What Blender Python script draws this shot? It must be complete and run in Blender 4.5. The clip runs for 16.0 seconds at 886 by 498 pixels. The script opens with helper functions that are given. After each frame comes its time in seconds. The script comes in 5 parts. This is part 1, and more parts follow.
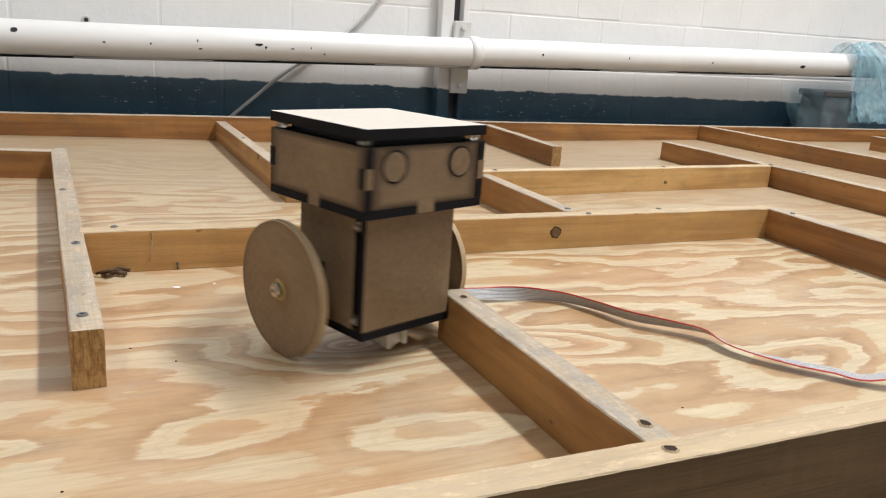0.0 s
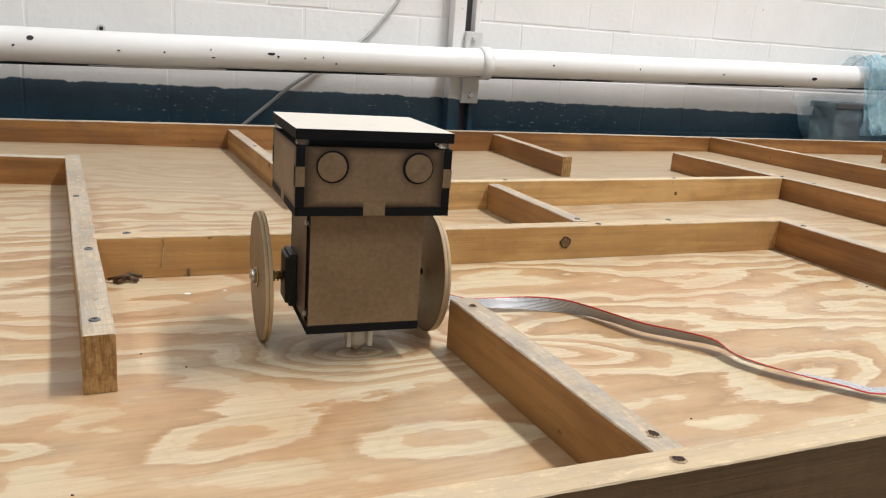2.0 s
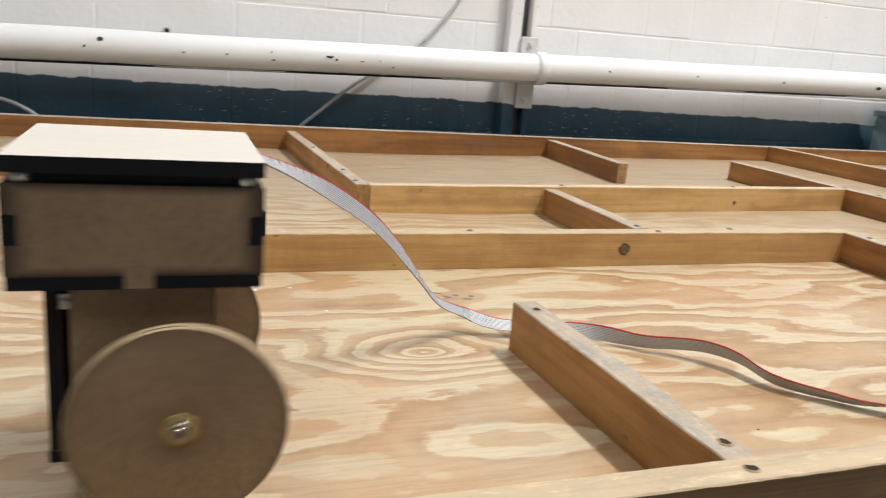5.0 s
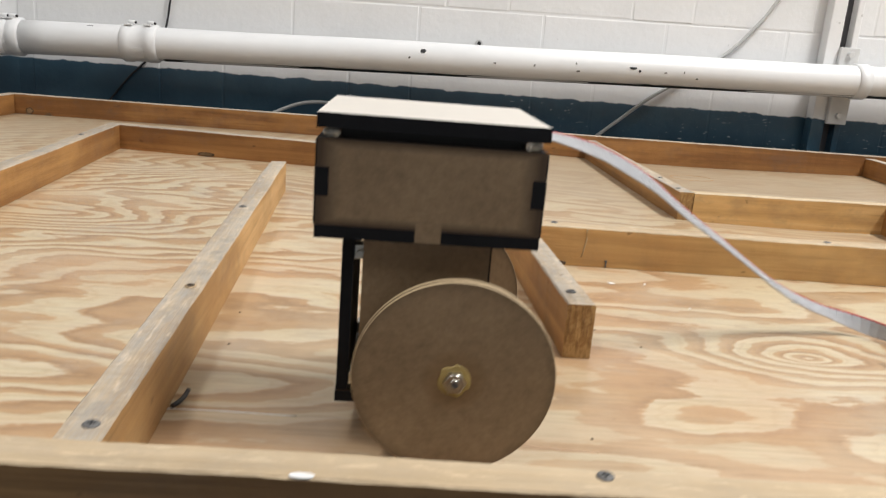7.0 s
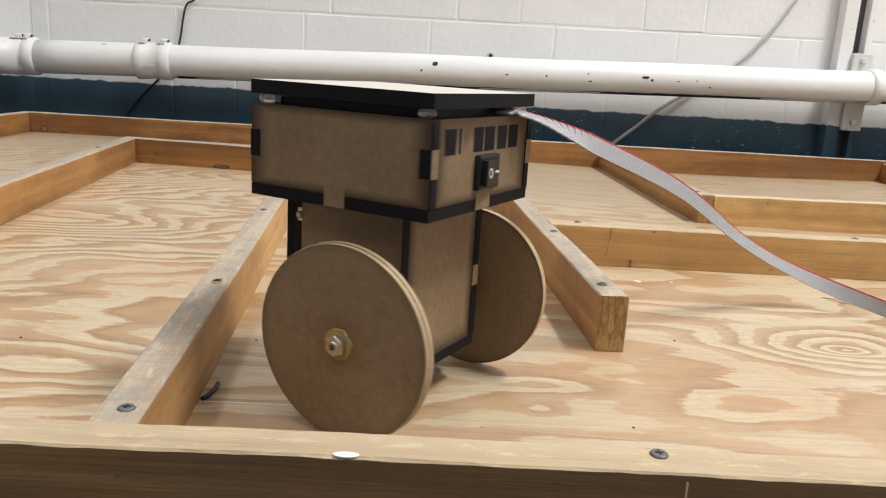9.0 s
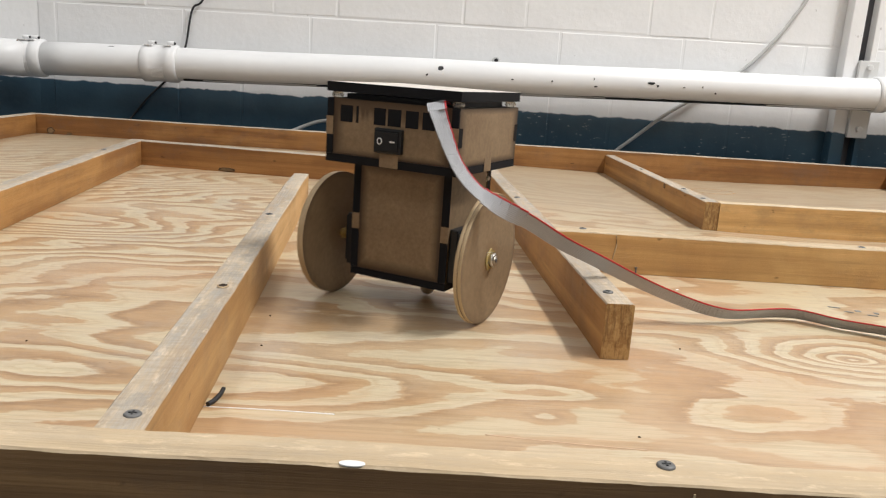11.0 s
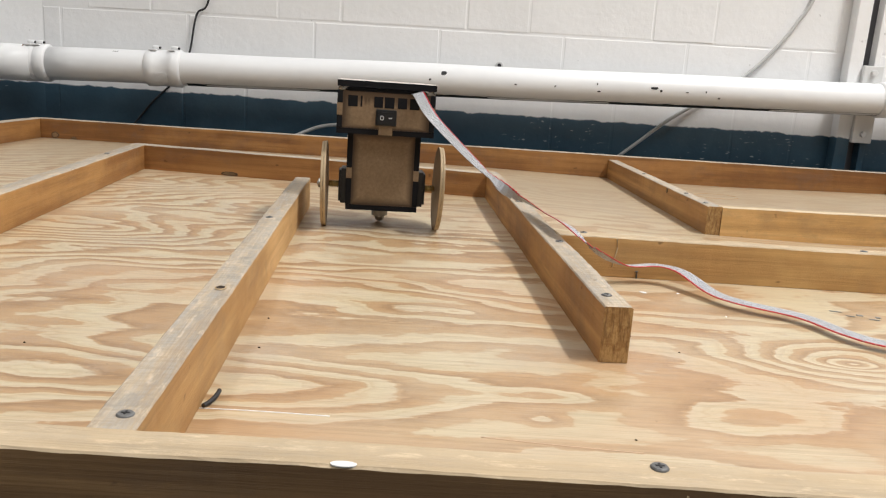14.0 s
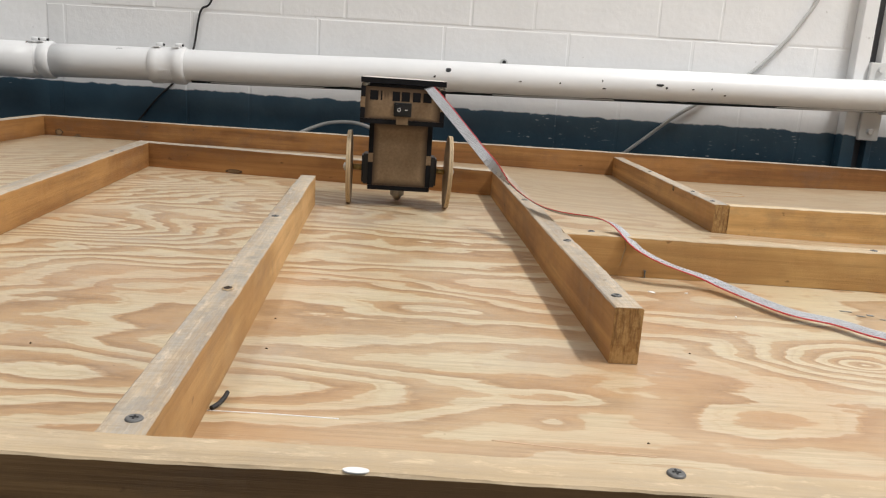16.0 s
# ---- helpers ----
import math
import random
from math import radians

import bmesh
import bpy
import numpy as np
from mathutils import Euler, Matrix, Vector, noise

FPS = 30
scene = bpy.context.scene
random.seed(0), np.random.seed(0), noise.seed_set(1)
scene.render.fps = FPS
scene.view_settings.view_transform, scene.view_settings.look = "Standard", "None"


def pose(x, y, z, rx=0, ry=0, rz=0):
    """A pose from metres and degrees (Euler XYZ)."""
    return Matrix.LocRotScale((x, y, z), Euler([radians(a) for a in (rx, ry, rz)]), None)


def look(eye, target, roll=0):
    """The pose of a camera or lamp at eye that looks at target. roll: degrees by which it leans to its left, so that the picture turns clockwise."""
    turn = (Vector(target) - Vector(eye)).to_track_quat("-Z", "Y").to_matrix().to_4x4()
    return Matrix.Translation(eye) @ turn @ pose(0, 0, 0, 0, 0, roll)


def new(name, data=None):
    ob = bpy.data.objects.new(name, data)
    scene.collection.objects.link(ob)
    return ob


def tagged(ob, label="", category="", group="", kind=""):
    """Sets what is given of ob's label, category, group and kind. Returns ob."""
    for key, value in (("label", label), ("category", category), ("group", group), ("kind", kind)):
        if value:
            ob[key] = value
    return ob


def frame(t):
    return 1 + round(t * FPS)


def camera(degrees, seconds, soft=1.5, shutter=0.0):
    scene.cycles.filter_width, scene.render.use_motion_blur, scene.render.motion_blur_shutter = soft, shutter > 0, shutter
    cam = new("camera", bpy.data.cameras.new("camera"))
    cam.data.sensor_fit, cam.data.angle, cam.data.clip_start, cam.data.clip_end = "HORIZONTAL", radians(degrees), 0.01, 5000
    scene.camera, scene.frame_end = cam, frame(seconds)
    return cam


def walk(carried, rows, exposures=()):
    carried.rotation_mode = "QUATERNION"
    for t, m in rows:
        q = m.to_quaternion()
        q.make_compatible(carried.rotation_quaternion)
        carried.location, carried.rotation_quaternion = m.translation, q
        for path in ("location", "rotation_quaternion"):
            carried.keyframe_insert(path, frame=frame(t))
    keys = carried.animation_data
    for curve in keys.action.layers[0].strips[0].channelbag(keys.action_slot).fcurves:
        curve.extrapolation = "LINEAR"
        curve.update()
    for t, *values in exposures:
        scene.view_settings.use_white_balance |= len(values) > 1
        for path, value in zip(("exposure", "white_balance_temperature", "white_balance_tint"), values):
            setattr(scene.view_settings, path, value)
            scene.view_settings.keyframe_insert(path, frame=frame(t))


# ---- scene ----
cam = camera(59.0, 16.0, soft=1.2, shutter=0.9)
PATH = [
    (0, (0.253, 0.126, 0.222), (1.077, 1.872, -0.299), 4.0),
    (0.5, (0.252, 0.125, 0.222), (1.067, 1.878, -0.291), 4.0),
    (1, (0.251, 0.125, 0.223), (1.062, 1.882, -0.283), 4.1),
    (1.5, (0.253, 0.124, 0.223), (1.06, 1.884, -0.278), 4.1),
    (2, (0.252, 0.124, 0.222), (1.055, 1.886, -0.277), 4.3),
    (2.5, (0.252, 0.126, 0.224), (1.053, 1.89, -0.268), 4.3),
    (3, (0.248, 0.126, 0.225), (1.044, 1.895, -0.264), 4.3),
    (3.2, (0.249, 0.126, 0.224), (1.043, 1.895, -0.266), 4.3),
    (5.3, (0.227, 0.124, 0.22), (0.87, 1.951, -0.278), 5.2),
    (5.5, (0.213, 0.127, 0.219), (0.774, 1.983, -0.273), 5.5),
    (6, (0.176, 0.135, 0.213), (0.517, 2.044, -0.28), 5.4),
    (6.5, (0.15, 0.128, 0.207), (0.324, 2.055, -0.299), 4.6),
    (7, (0.127, 0.12, 0.198), (0.234, 2.052, -0.305), 4.6),
    (7.5, (0.117, 0.123, 0.173), (0.237, 2.056, -0.325), 4.2),
    (8, (0.114, 0.126, 0.173), (0.206, 2.065, -0.305), 3.8),
    (8.5, (0.115, 0.126, 0.177), (0.205, 2.071, -0.277), 3.4),
    (9, (0.115, 0.124, 0.177), (0.198, 2.071, -0.276), 3.6),
    (11.5, (0.113, 0.125, 0.18), (0.187, 2.074, -0.263), 4.0),
    (12, (0.118, 0.125, 0.181), (0.198, 2.074, -0.26), 3.8),
    (12.5, (0.119, 0.125, 0.18), (0.2, 2.075, -0.258), 3.8),
    (13, (0.119, 0.125, 0.178), (0.191, 2.075, -0.258), 3.9),
    (13.5, (0.119, 0.125, 0.18), (0.181, 2.077, -0.251), 4.0),
    (14, (0.118, 0.125, 0.177), (0.178, 2.077, -0.255), 4.0),
    (14.5, (0.118, 0.125, 0.178), (0.175, 2.077, -0.258), 4.0),
    (15, (0.117, 0.125, 0.178), (0.173, 2.076, -0.26), 4.0),
    (15.5, (0.116, 0.128, 0.177), (0.172, 2.079, -0.262), 3.9),
    (16, (0.114, 0.13, 0.178), (0.168, 2.08, -0.263), 4.0),
]
walk(cam, [(t, look(eye, target, roll)) for t, eye, target, roll in PATH], [(0, -0.12), (3.2, -0.12), (6.0, -0.09), (9.0, -0.03), (15.2, -0.02), (16.0, -0.11)])

# ---- light: unseen overhead tubes and added fill, in a closed workshop ----
CEIL = 3.4
world = bpy.data.worlds.new("world")
scene.world = world
world.use_nodes = True
world.node_tree.nodes["Background"].inputs["Color"].default_value = (0.8, 0.86, 1.0, 1)
world.node_tree.nodes["Background"].inputs["Strength"].default_value = 0.05
scene.view_settings.exposure = 0.0


def overhead_light(x, y, length, watts, turn):
    data = bpy.data.lights.new("overhead_lamp", "AREA")
    data.shape, data.size, data.size_y = "RECTANGLE", length, 0.28
    data.energy, data.color = watts, (1.0, 0.99, 0.975)
    ob = new("overhead_lamp", data)
    ob.matrix_world = pose(x, y, CEIL - 0.06, 0, 0, turn)


# the shadows give the first lamp; the other three are added fill
for lx, ly, watts in ((1.95, 0.55, 145), (2.1, -1.6, 32), (-1.1, 0.55, 18), (-1.2, -1.7, 32)):
    overhead_light(lx, ly, 1.25, watts, 90)

# ---- materials ----


def nodes_of(name):
    m = bpy.data.materials.new(name)
    m.use_nodes = True
    nt = m.node_tree
    return m, nt, nt.nodes["Principled BSDF"]


def link(nt, a, b):
    nt.links.new(a, b)


def texture(nt, kind, scale, coord=None, detail=4.0, rough=0.55, **more):
    n = nt.nodes.new(kind)
    n.inputs["Scale"].default_value = scale
    if "Detail" in n.inputs:
        n.inputs["Detail"].default_value = detail
    if "Roughness" in n.inputs:
        n.inputs["Roughness"].default_value = rough
    for k, v in more.items():
        n.inputs[k].default_value = v
    if coord is not None:
        link(nt, coord, n.inputs["Vector"])
    return n


def mapped(nt, scale=(1, 1, 1), shift=(0, 0, 0), what="Object", random=0.0, turn=(0, 0, 0)):
    tc = nt.nodes.new("ShaderNodeTexCoord")
    mp = nt.nodes.new("ShaderNodeMapping")
    mp.inputs["Scale"].default_value = scale
    mp.inputs["Location"].default_value = shift
    mp.inputs["Rotation"].default_value = turn
    link(nt, tc.outputs[what], mp.inputs["Vector"])
    out = mp.outputs["Vector"]
    if random:
        info = nt.nodes.new("ShaderNodeObjectInfo")
        mul = nt.nodes.new("ShaderNodeMath")
        mul.operation, mul.inputs[1].default_value = "MULTIPLY", random
        link(nt, info.outputs["Random"], mul.inputs[0])
        add = nt.nodes.new("ShaderNodeVectorMath")
        link(nt, out, add.inputs[0])
        link(nt, mul.outputs[0], add.inputs[1])
        out = add.outputs[0]
    return out


def math_node(nt, op, a, b=None, c=None):
    n = nt.nodes.new("ShaderNodeMath")
    n.operation = op
    for k, v in enumerate((a, b, c)):
        if v is None:
            continue
        if isinstance(v, (int, float)):
            n.inputs[k].default_value = v
        else:
            link(nt, v, n.inputs[k])
    return n.outputs[0]


def ramp(nt, fac, stops):
    r = nt.nodes.new("ShaderNodeValToRGB")
    while len(r.color_ramp.elements) < len(stops):
        r.color_ramp.elements.new(0.5)
    for e, (p, c) in zip(r.color_ramp.elements, stops):
        e.position, e.color = p, (*c, 1) if len(c) == 3 else c
    link(nt, fac, r.inputs[0])
    return r.outputs[0]


def mix(nt, fac, a, b, how="MIX"):
    n = nt.nodes.new("ShaderNodeMix")
    n.data_type, n.blend_type = "RGBA", how
    for sock, v in ((n.inputs["Factor"], fac), (n.inputs["A"], a), (n.inputs["B"], b)):
        if isinstance(v, (int, float)):
            sock.default_value = v
        elif isinstance(v, tuple):
            sock.default_value = (*v, 1)
        else:
            link(nt, v, sock)
    return n.outputs["Result"]


def bump(nt, bsdf, height, strength=0.3, distance=0.001):
    b = nt.nodes.new("ShaderNodeBump")
    b.inputs["Strength"].default_value, b.inputs["Distance"].default_value = strength, distance
    link(nt, height, b.inputs["Height"])
    link(nt, b.outputs[0], bsdf.inputs["Normal"])


def plain(name, colour, rough=0.5, metal=0.0, vary=0.12, scale=60.0, relief=0.0, what="Object", random=0.0):
    """A plain material with fine and coarse variation."""
    m, nt, bs = nodes_of(name)
    co = mapped(nt, what=what, random=random)
    fine = texture(nt, "ShaderNodeTexNoise", scale, co, 6)
    big = texture(nt, "ShaderNodeTexNoise", scale / 9, co, 3)
    f = math_node(nt, "ADD", math_node(nt, "MULTIPLY", fine.outputs[0], 0.5), math_node(nt, "MULTIPLY", big.outputs[0], 0.5))
    lo, hi = tuple(c * (1 - vary) for c in colour), tuple(min(1, c * (1 + vary)) for c in colour)
    link(nt, ramp(nt, f, [(0.3, lo), (0.7, hi)]), bs.inputs["Base Color"])
    bs.inputs["Roughness"].default_value, bs.inputs["Metallic"].default_value = rough, metal
    if relief:
        bump(nt, bs, fine.outputs[0], 0.5, relief)
    return m


def plywood():
    """Rotary-cut softwood ply: the growth rings are contours of a height field, drawn out along x, each sharp on one side
    and feathered on the other; hills in the field leave the nested loops, swirls and lone spots of the veneer."""
    m, nt, bs = nodes_of("plywood")
    tc = nt.nodes.new("ShaderNodeTexCoord").outputs["Object"]
    field = texture(nt, "ShaderNodeTexNoise", 1.0, mapped(nt, (2.6, 7.5, 1.0)), 3, 0.5)
    warp = texture(nt, "ShaderNodeTexNoise", 1.0, mapped(nt, (24.0, 46.0, 1.0)), 3, 0.6)
    sep = nt.nodes.new("ShaderNodeSeparateXYZ")
    link(nt, tc, sep.inputs[0])
    # the rings lie closer beyond the loops
    slope = math_node(nt, "MULTIPLY", math_node(nt, "MAXIMUM", math_node(nt, "SUBTRACT", sep.outputs["Y"], 0.60), 0.0), 21.0)
    close = math_node(nt, "MULTIPLY", math_node(nt, "MULTIPLY", math_node(nt, "MAXIMUM", math_node(nt, "SUBTRACT", -0.03, sep.outputs["X"]), 0.0), 40.0), sep.outputs["Y"])
    f = math_node(nt, "ADD", math_node(nt, "MULTIPLY", math_node(nt, "SUBTRACT", field.outputs[0], 0.5), ramp(nt, sep.outputs["Y"], [(0.56, (3.6, 3.6, 3.6)), (0.74, (8.5, 8.5, 8.5))])), math_node(nt, "MULTIPLY", warp.outputs[0], 0.8))
    f = math_node(nt, "ADD", f, math_node(nt, "ADD", slope, math_node(nt, "MULTIPLY", close, 0.35)))
    for cx, cy, sx, sy, amp, turn in ((0.02, 0.545, 0.13, 0.036, 3.0, 0), (0.195, 0.549, 0.034, 0.011, 0.9, 0), (0.19, 0.516, 0.014, 0.008, 0.8, 0),
                                      (0.23, 0.468, 0.10, 0.020, 1.3, 0), (0.12, 0.703, 0.05, 0.018, 1.2, 0), (0.15, 0.705, 0.012, 0.006, 0.7, 0),
                                      (0.425, 0.636, 0.085, 0.042, 4.6, 0), (0.425, 0.636, 0.02, 0.010, 1.6, 0), (0.31, 0.53, 0.06, 0.028, 1.6, 10),
                                      (0.57, 0.60, 0.09, 0.026, 2.6, -18), (0.385, 1.437, 0.11, 0.055, 3.2, 0), (-0.11, 0.556, 0.09, 0.05, 2.2, 0),
                                      (-0.23, 0.925, 0.10, 0.03, 2.2, 0), (0.76, 0.52, 0.08, 0.035, 1.7, 15), (0.97, 0.62, 0.12, 0.035, 2.1, -8), (0.43, 0.50, 0.06, 0.022, 1.5, 0)):
        mp = nt.nodes.new("ShaderNodeMapping")
        mp.vector_type = "TEXTURE"
        mp.inputs["Location"].default_value = (cx, cy, 0)
        mp.inputs["Rotation"].default_value = (0, 0, radians(turn))
        mp.inputs["Scale"].default_value = (sx, sy, 1.0)
        link(nt, tc, mp.inputs["Vector"])
        dot = nt.nodes.new("ShaderNodeVectorMath")
        dot.operation = "DOT_PRODUCT"
        link(nt, mp.outputs[0], dot.inputs[0])
        link(nt, mp.outputs[0], dot.inputs[1])
        hill = math_node(nt, "POWER", 2.718, math_node(nt, "MULTIPLY", dot.outputs["Value"], -1.0))
        f = math_node(nt, "MULTIPLY_ADD", hill, amp, f)
    streak = texture(nt, "ShaderNodeTexNoise", 1.0, mapped(nt, (11.0, 260.0, 1.0)), 6, 0.68)
    feather = texture(nt, "ShaderNodeTexNoise", 1.0, mapped(nt, (26.0, 95.0, 1.0)), 6, 0.7)
    saw = math_node(nt, "FRACT", f)
    ragged = math_node(nt, "ADD", math_node(nt, "MULTIPLY", math_node(nt, "SUBTRACT", streak.outputs[0], 0.5), 0.16), math_node(nt, "MULTIPLY", math_node(nt, "SUBTRACT", feather.outputs[0], 0.5), 0.24))
    band = math_node(nt, "ADD", saw, ragged)
    cream, tan, deep = (0.605, 0.51, 0.34), (0.455, 0.288, 0.148), (0.345, 0.208, 0.102)
    col = ramp(nt, band, [(0.0, tan), (0.05, (0.60, 0.50, 0.345)), (0.25, cream), (0.48, (0.59, 0.48, 0.31)), (0.535, (0.485, 0.318, 0.168)), (0.74, tan), (0.94, deep), (0.98, tan)])
    # thinner lines of the same rings
    thin_line = math_node(nt, "FRACT", math_node(nt, "MULTIPLY_ADD", f, 2.7, math_node(nt, "MULTIPLY", feather.outputs[0], 0.8)))
    col = mix(nt, ramp(nt, thin_line, [(0.55, (0, 0, 0)), (0.90, (0.30, 0.30, 0.30)), (0.97, (0, 0, 0))]), col, (0.45, 0.29, 0.155))
    # pale and pinkish fields where the growth rings run wide
    blot = texture(nt, "ShaderNodeTexNoise", 4.2, mapped(nt, (1, 1.6, 1), (4, 2, 0)), 6, 0.65)
    col = mix(nt, ramp(nt, blot.outputs[0], [(0.48, (0, 0, 0)), (0.60, (0.30, 0.30, 0.30))]), col, (0.63, 0.545, 0.40))
    pink = texture(nt, "ShaderNodeTexNoise", 3.4, mapped(nt, (1, 1.5, 1), (1, 7, 0)), 5, 0.6)
    col = mix(nt, ramp(nt, pink.outputs[0], [(0.50, (0, 0, 0)), (0.64, (0.34, 0.34, 0.34))]), col, (0.55, 0.325, 0.18))
    grain = ramp(nt, streak.outputs[0], [(0.36, (0.86, 0.84, 0.82)), (0.52, (1, 1, 1)), (0.66, (1.05, 1.05, 1.06))])
    col = mix(nt, 1.0, col, grain, "MULTIPLY")
    hair = texture(nt, "ShaderNodeTexNoise", 1.0, mapped(nt, (24.0, 700.0, 1.0)), 3, 0.6)
    col = mix(nt, ramp(nt, hair.outputs[0], [(0.55, (0, 0, 0)), (0.72, (0.5, 0.5, 0.5))]), col, (0.42, 0.285, 0.175))
    # grey handling marks, and a flat brown tone growing over the far corridors
    smudge = texture(nt, "ShaderNodeTexNoise", 6.5, mapped(nt, (1, 1, 1), (9, 3, 0)), 7, 0.7)
    col = mix(nt, ramp(nt, smudge.outputs[0], [(0.54, (0, 0, 0)), (0.68, (0.36, 0.36, 0.36))]), col, (0.40, 0.35, 0.29))
    swipe = texture(nt, "ShaderNodeTexNoise", 1.0, mapped(nt, (16, 60, 1), (2, 5, 0), turn=(0, 0, 0.5)), 5, 0.75)
    col = mix(nt, ramp(nt, swipe.outputs[0], [(0.60, (0, 0, 0)), (0.72, (0.28, 0.28, 0.28))]), col, (0.44, 0.39, 0.33))
    far_tone = math_node(nt, "ADD", math_node(nt, "ADD", sep.outputs["Y"], math_node(nt, "MULTIPLY", sep.outputs["X"], 0.35)), math_node(nt, "MULTIPLY", smudge.outputs[0], 0.5))
    col = mix(nt, ramp(nt, math_node(nt, "MULTIPLY", far_tone, 0.5), [(0.66, (0, 0, 0)), (0.90, (0.72, 0.72, 0.72))]), col, (0.39, 0.30, 0.20))
    speck = texture(nt, "ShaderNodeTexNoise", 210.0, mapped(nt, (1, 1.6, 1)), 2, 0.6)
    col = mix(nt, ramp(nt, speck.outputs[0], [(0.735, (0, 0, 0)), (0.78, (0.7, 0.7, 0.7))]), col, (0.20, 0.13, 0.08))
    link(nt, col, bs.inputs["Base Color"])
    link(nt, ramp(nt, streak.outputs[0], [(0.2, (0.27, 0.27, 0.27)), (0.8, (0.46, 0.46, 0.46))]), bs.inputs["Roughness"])
    bump(nt, bs, math_node(nt, "ADD", streak.outputs[0], hair.outputs[0]), 0.22, 0.0007)
    return m


def lumber(name, pale, mid, dark, rough=0.6, grey=0.0, heartwood=0.55):
    """Sawn softwood with its grain along the local x axis; every batten differs."""
    m, nt, bs = nodes_of(name)
    co = mapped(nt, (1.5, 24.0, 24.0), random=37.0)
    field = texture(nt, "ShaderNodeTexNoise", 0.9, co, 3, 0.5)
    ring = math_node(nt, "PINGPONG", math_node(nt, "MULTIPLY", field.outputs[0], 7.5), 1.0)
    fine = texture(nt, "ShaderNodeTexNoise", 1.0, mapped(nt, (10.0, 520.0, 520.0), random=11.0), 5, 0.65)
    f = math_node(nt, "ADD", math_node(nt, "MULTIPLY", ring, 0.68), math_node(nt, "MULTIPLY", fine.outputs[0], 0.5))
    col = ramp(nt, f, [(0.22, pale), (0.5, mid), (0.85, dark)])
    heart = texture(nt, "ShaderNodeTexNoise", 1.0, mapped(nt, (0.7, 34.0, 34.0), random=19.0), 2, 0.4)
    col = mix(nt, ramp(nt, heart.outputs[0], [(0.47, (0, 0, 0)), (0.53, (heartwood, heartwood, heartwood))]), col, tuple(c * 0.88 for c in dark))
    blot = texture(nt, "ShaderNodeTexNoise", 9.0, mapped(nt, (1, 1, 1), random=5.0), 6, 0.68)
    col = mix(nt, ramp(nt, blot.outputs[0], [(0.48, (0, 0, 0)), (0.74, (0.55, 0.55, 0.55))]), col, tuple(c * 0.60 for c in dark))
    smear = texture(nt, "ShaderNodeTexNoise", 24.0, mapped(nt, (0.6, 1, 1), random=41.0), 6, 0.7)
    col = mix(nt, ramp(nt, smear.outputs[0], [(0.52, (0, 0, 0)), (0.66, (0.42, 0.42, 0.42))]), col, tuple(0.5 * c + 0.05 for c in dark))
    fade = texture(nt, "ShaderNodeTexNoise", 15.0, mapped(nt, (0.4, 1, 1), random=47.0), 4, 0.6)
    col = mix(nt, ramp(nt, fade.outputs[0], [(0.50, (0, 0, 0)), (0.64, (0.45, 0.45, 0.45))]), col, tuple(min(1, c * 1.12) for c in pale))
    info = nt.nodes.new("ShaderNodeObjectInfo")
    col = mix(nt, ramp(nt, info.outputs["Random"], [(0.0, (0, 0, 0)), (1.0, (0.25, 0.25, 0.25))]), col, tuple(min(1, c * 1.15) for c in pale))
    long = texture(nt, "ShaderNodeTexNoise", 1.0, mapped(nt, (5.0, 130.0, 130.0), random=23.0), 5, 0.7)
    col = mix(nt, ramp(nt, long.outputs[0], [(0.52, (0, 0, 0)), (0.70, (0.42, 0.42, 0.42))]), col, tuple(c * 0.62 for c in dark))
    if grey:
        dust = texture(nt, "ShaderNodeTexNoise", 1.0, mapped(nt, (26.0, 170.0, 170.0), random=3.0), 7, 0.75)
        col = mix(nt, ramp(nt, dust.outputs[0], [(0.40, (0, 0, 0)), (0.62, (grey, grey, grey))]), col, (0.40, 0.385, 0.36))
        teeth = texture(nt, "ShaderNodeTexNoise", 1.0, mapped(nt, (330.0, 55.0, 55.0), random=13.0, turn=(0, 0, 0.7)), 5, 0.7)
        col = mix(nt, ramp(nt, teeth.outputs[0], [(0.44, (0, 0, 0)), (0.60, (grey * 0.5, grey * 0.5, grey * 0.5))]), col, tuple(c * 0.82 for c in dark))
        pale_rub = texture(nt, "ShaderNodeTexNoise", 1.0, mapped(nt, (60.0, 200.0, 200.0), random=29.0), 6, 0.75)
        col = mix(nt, ramp(nt, pale_rub.outputs[0], [(0.54, (0, 0, 0)), (0.68, (0.6, 0.6, 0.6))]), col, tuple(min(1, c * 1.2) for c in pale))
        grime = texture(nt, "ShaderNodeTexNoise", 38.0, mapped(nt, (0.7, 1, 1), random=6.0), 8, 0.78)
        col = mix(nt, ramp(nt, grime.outputs[0], [(0.50, (0, 0, 0)), (0.64, (grey * 1.1, grey * 1.1, grey * 1.1))]), col, (0.30, 0.28, 0.25))
    nick = texture(nt, "ShaderNodeTexNoise", 95.0, mapped(nt, (0.6, 1, 1), random=8.0), 2, 0.5)
    col = mix(nt, ramp(nt, nick.outputs[0], [(0.72, (0, 0, 0)), (0.77, (0.7, 0.7, 0.7))]), col, tuple(c * 0.35 for c in dark))
    link(nt, col, bs.inputs["Base Color"])
    bs.inputs["Roughness"].default_value = rough
    bump(nt, bs, math_node(nt, "ADD", fine.outputs[0], math_node(nt, "MULTIPLY", blot.outputs[0], 0.8)), 0.5, 0.0009)
    return m


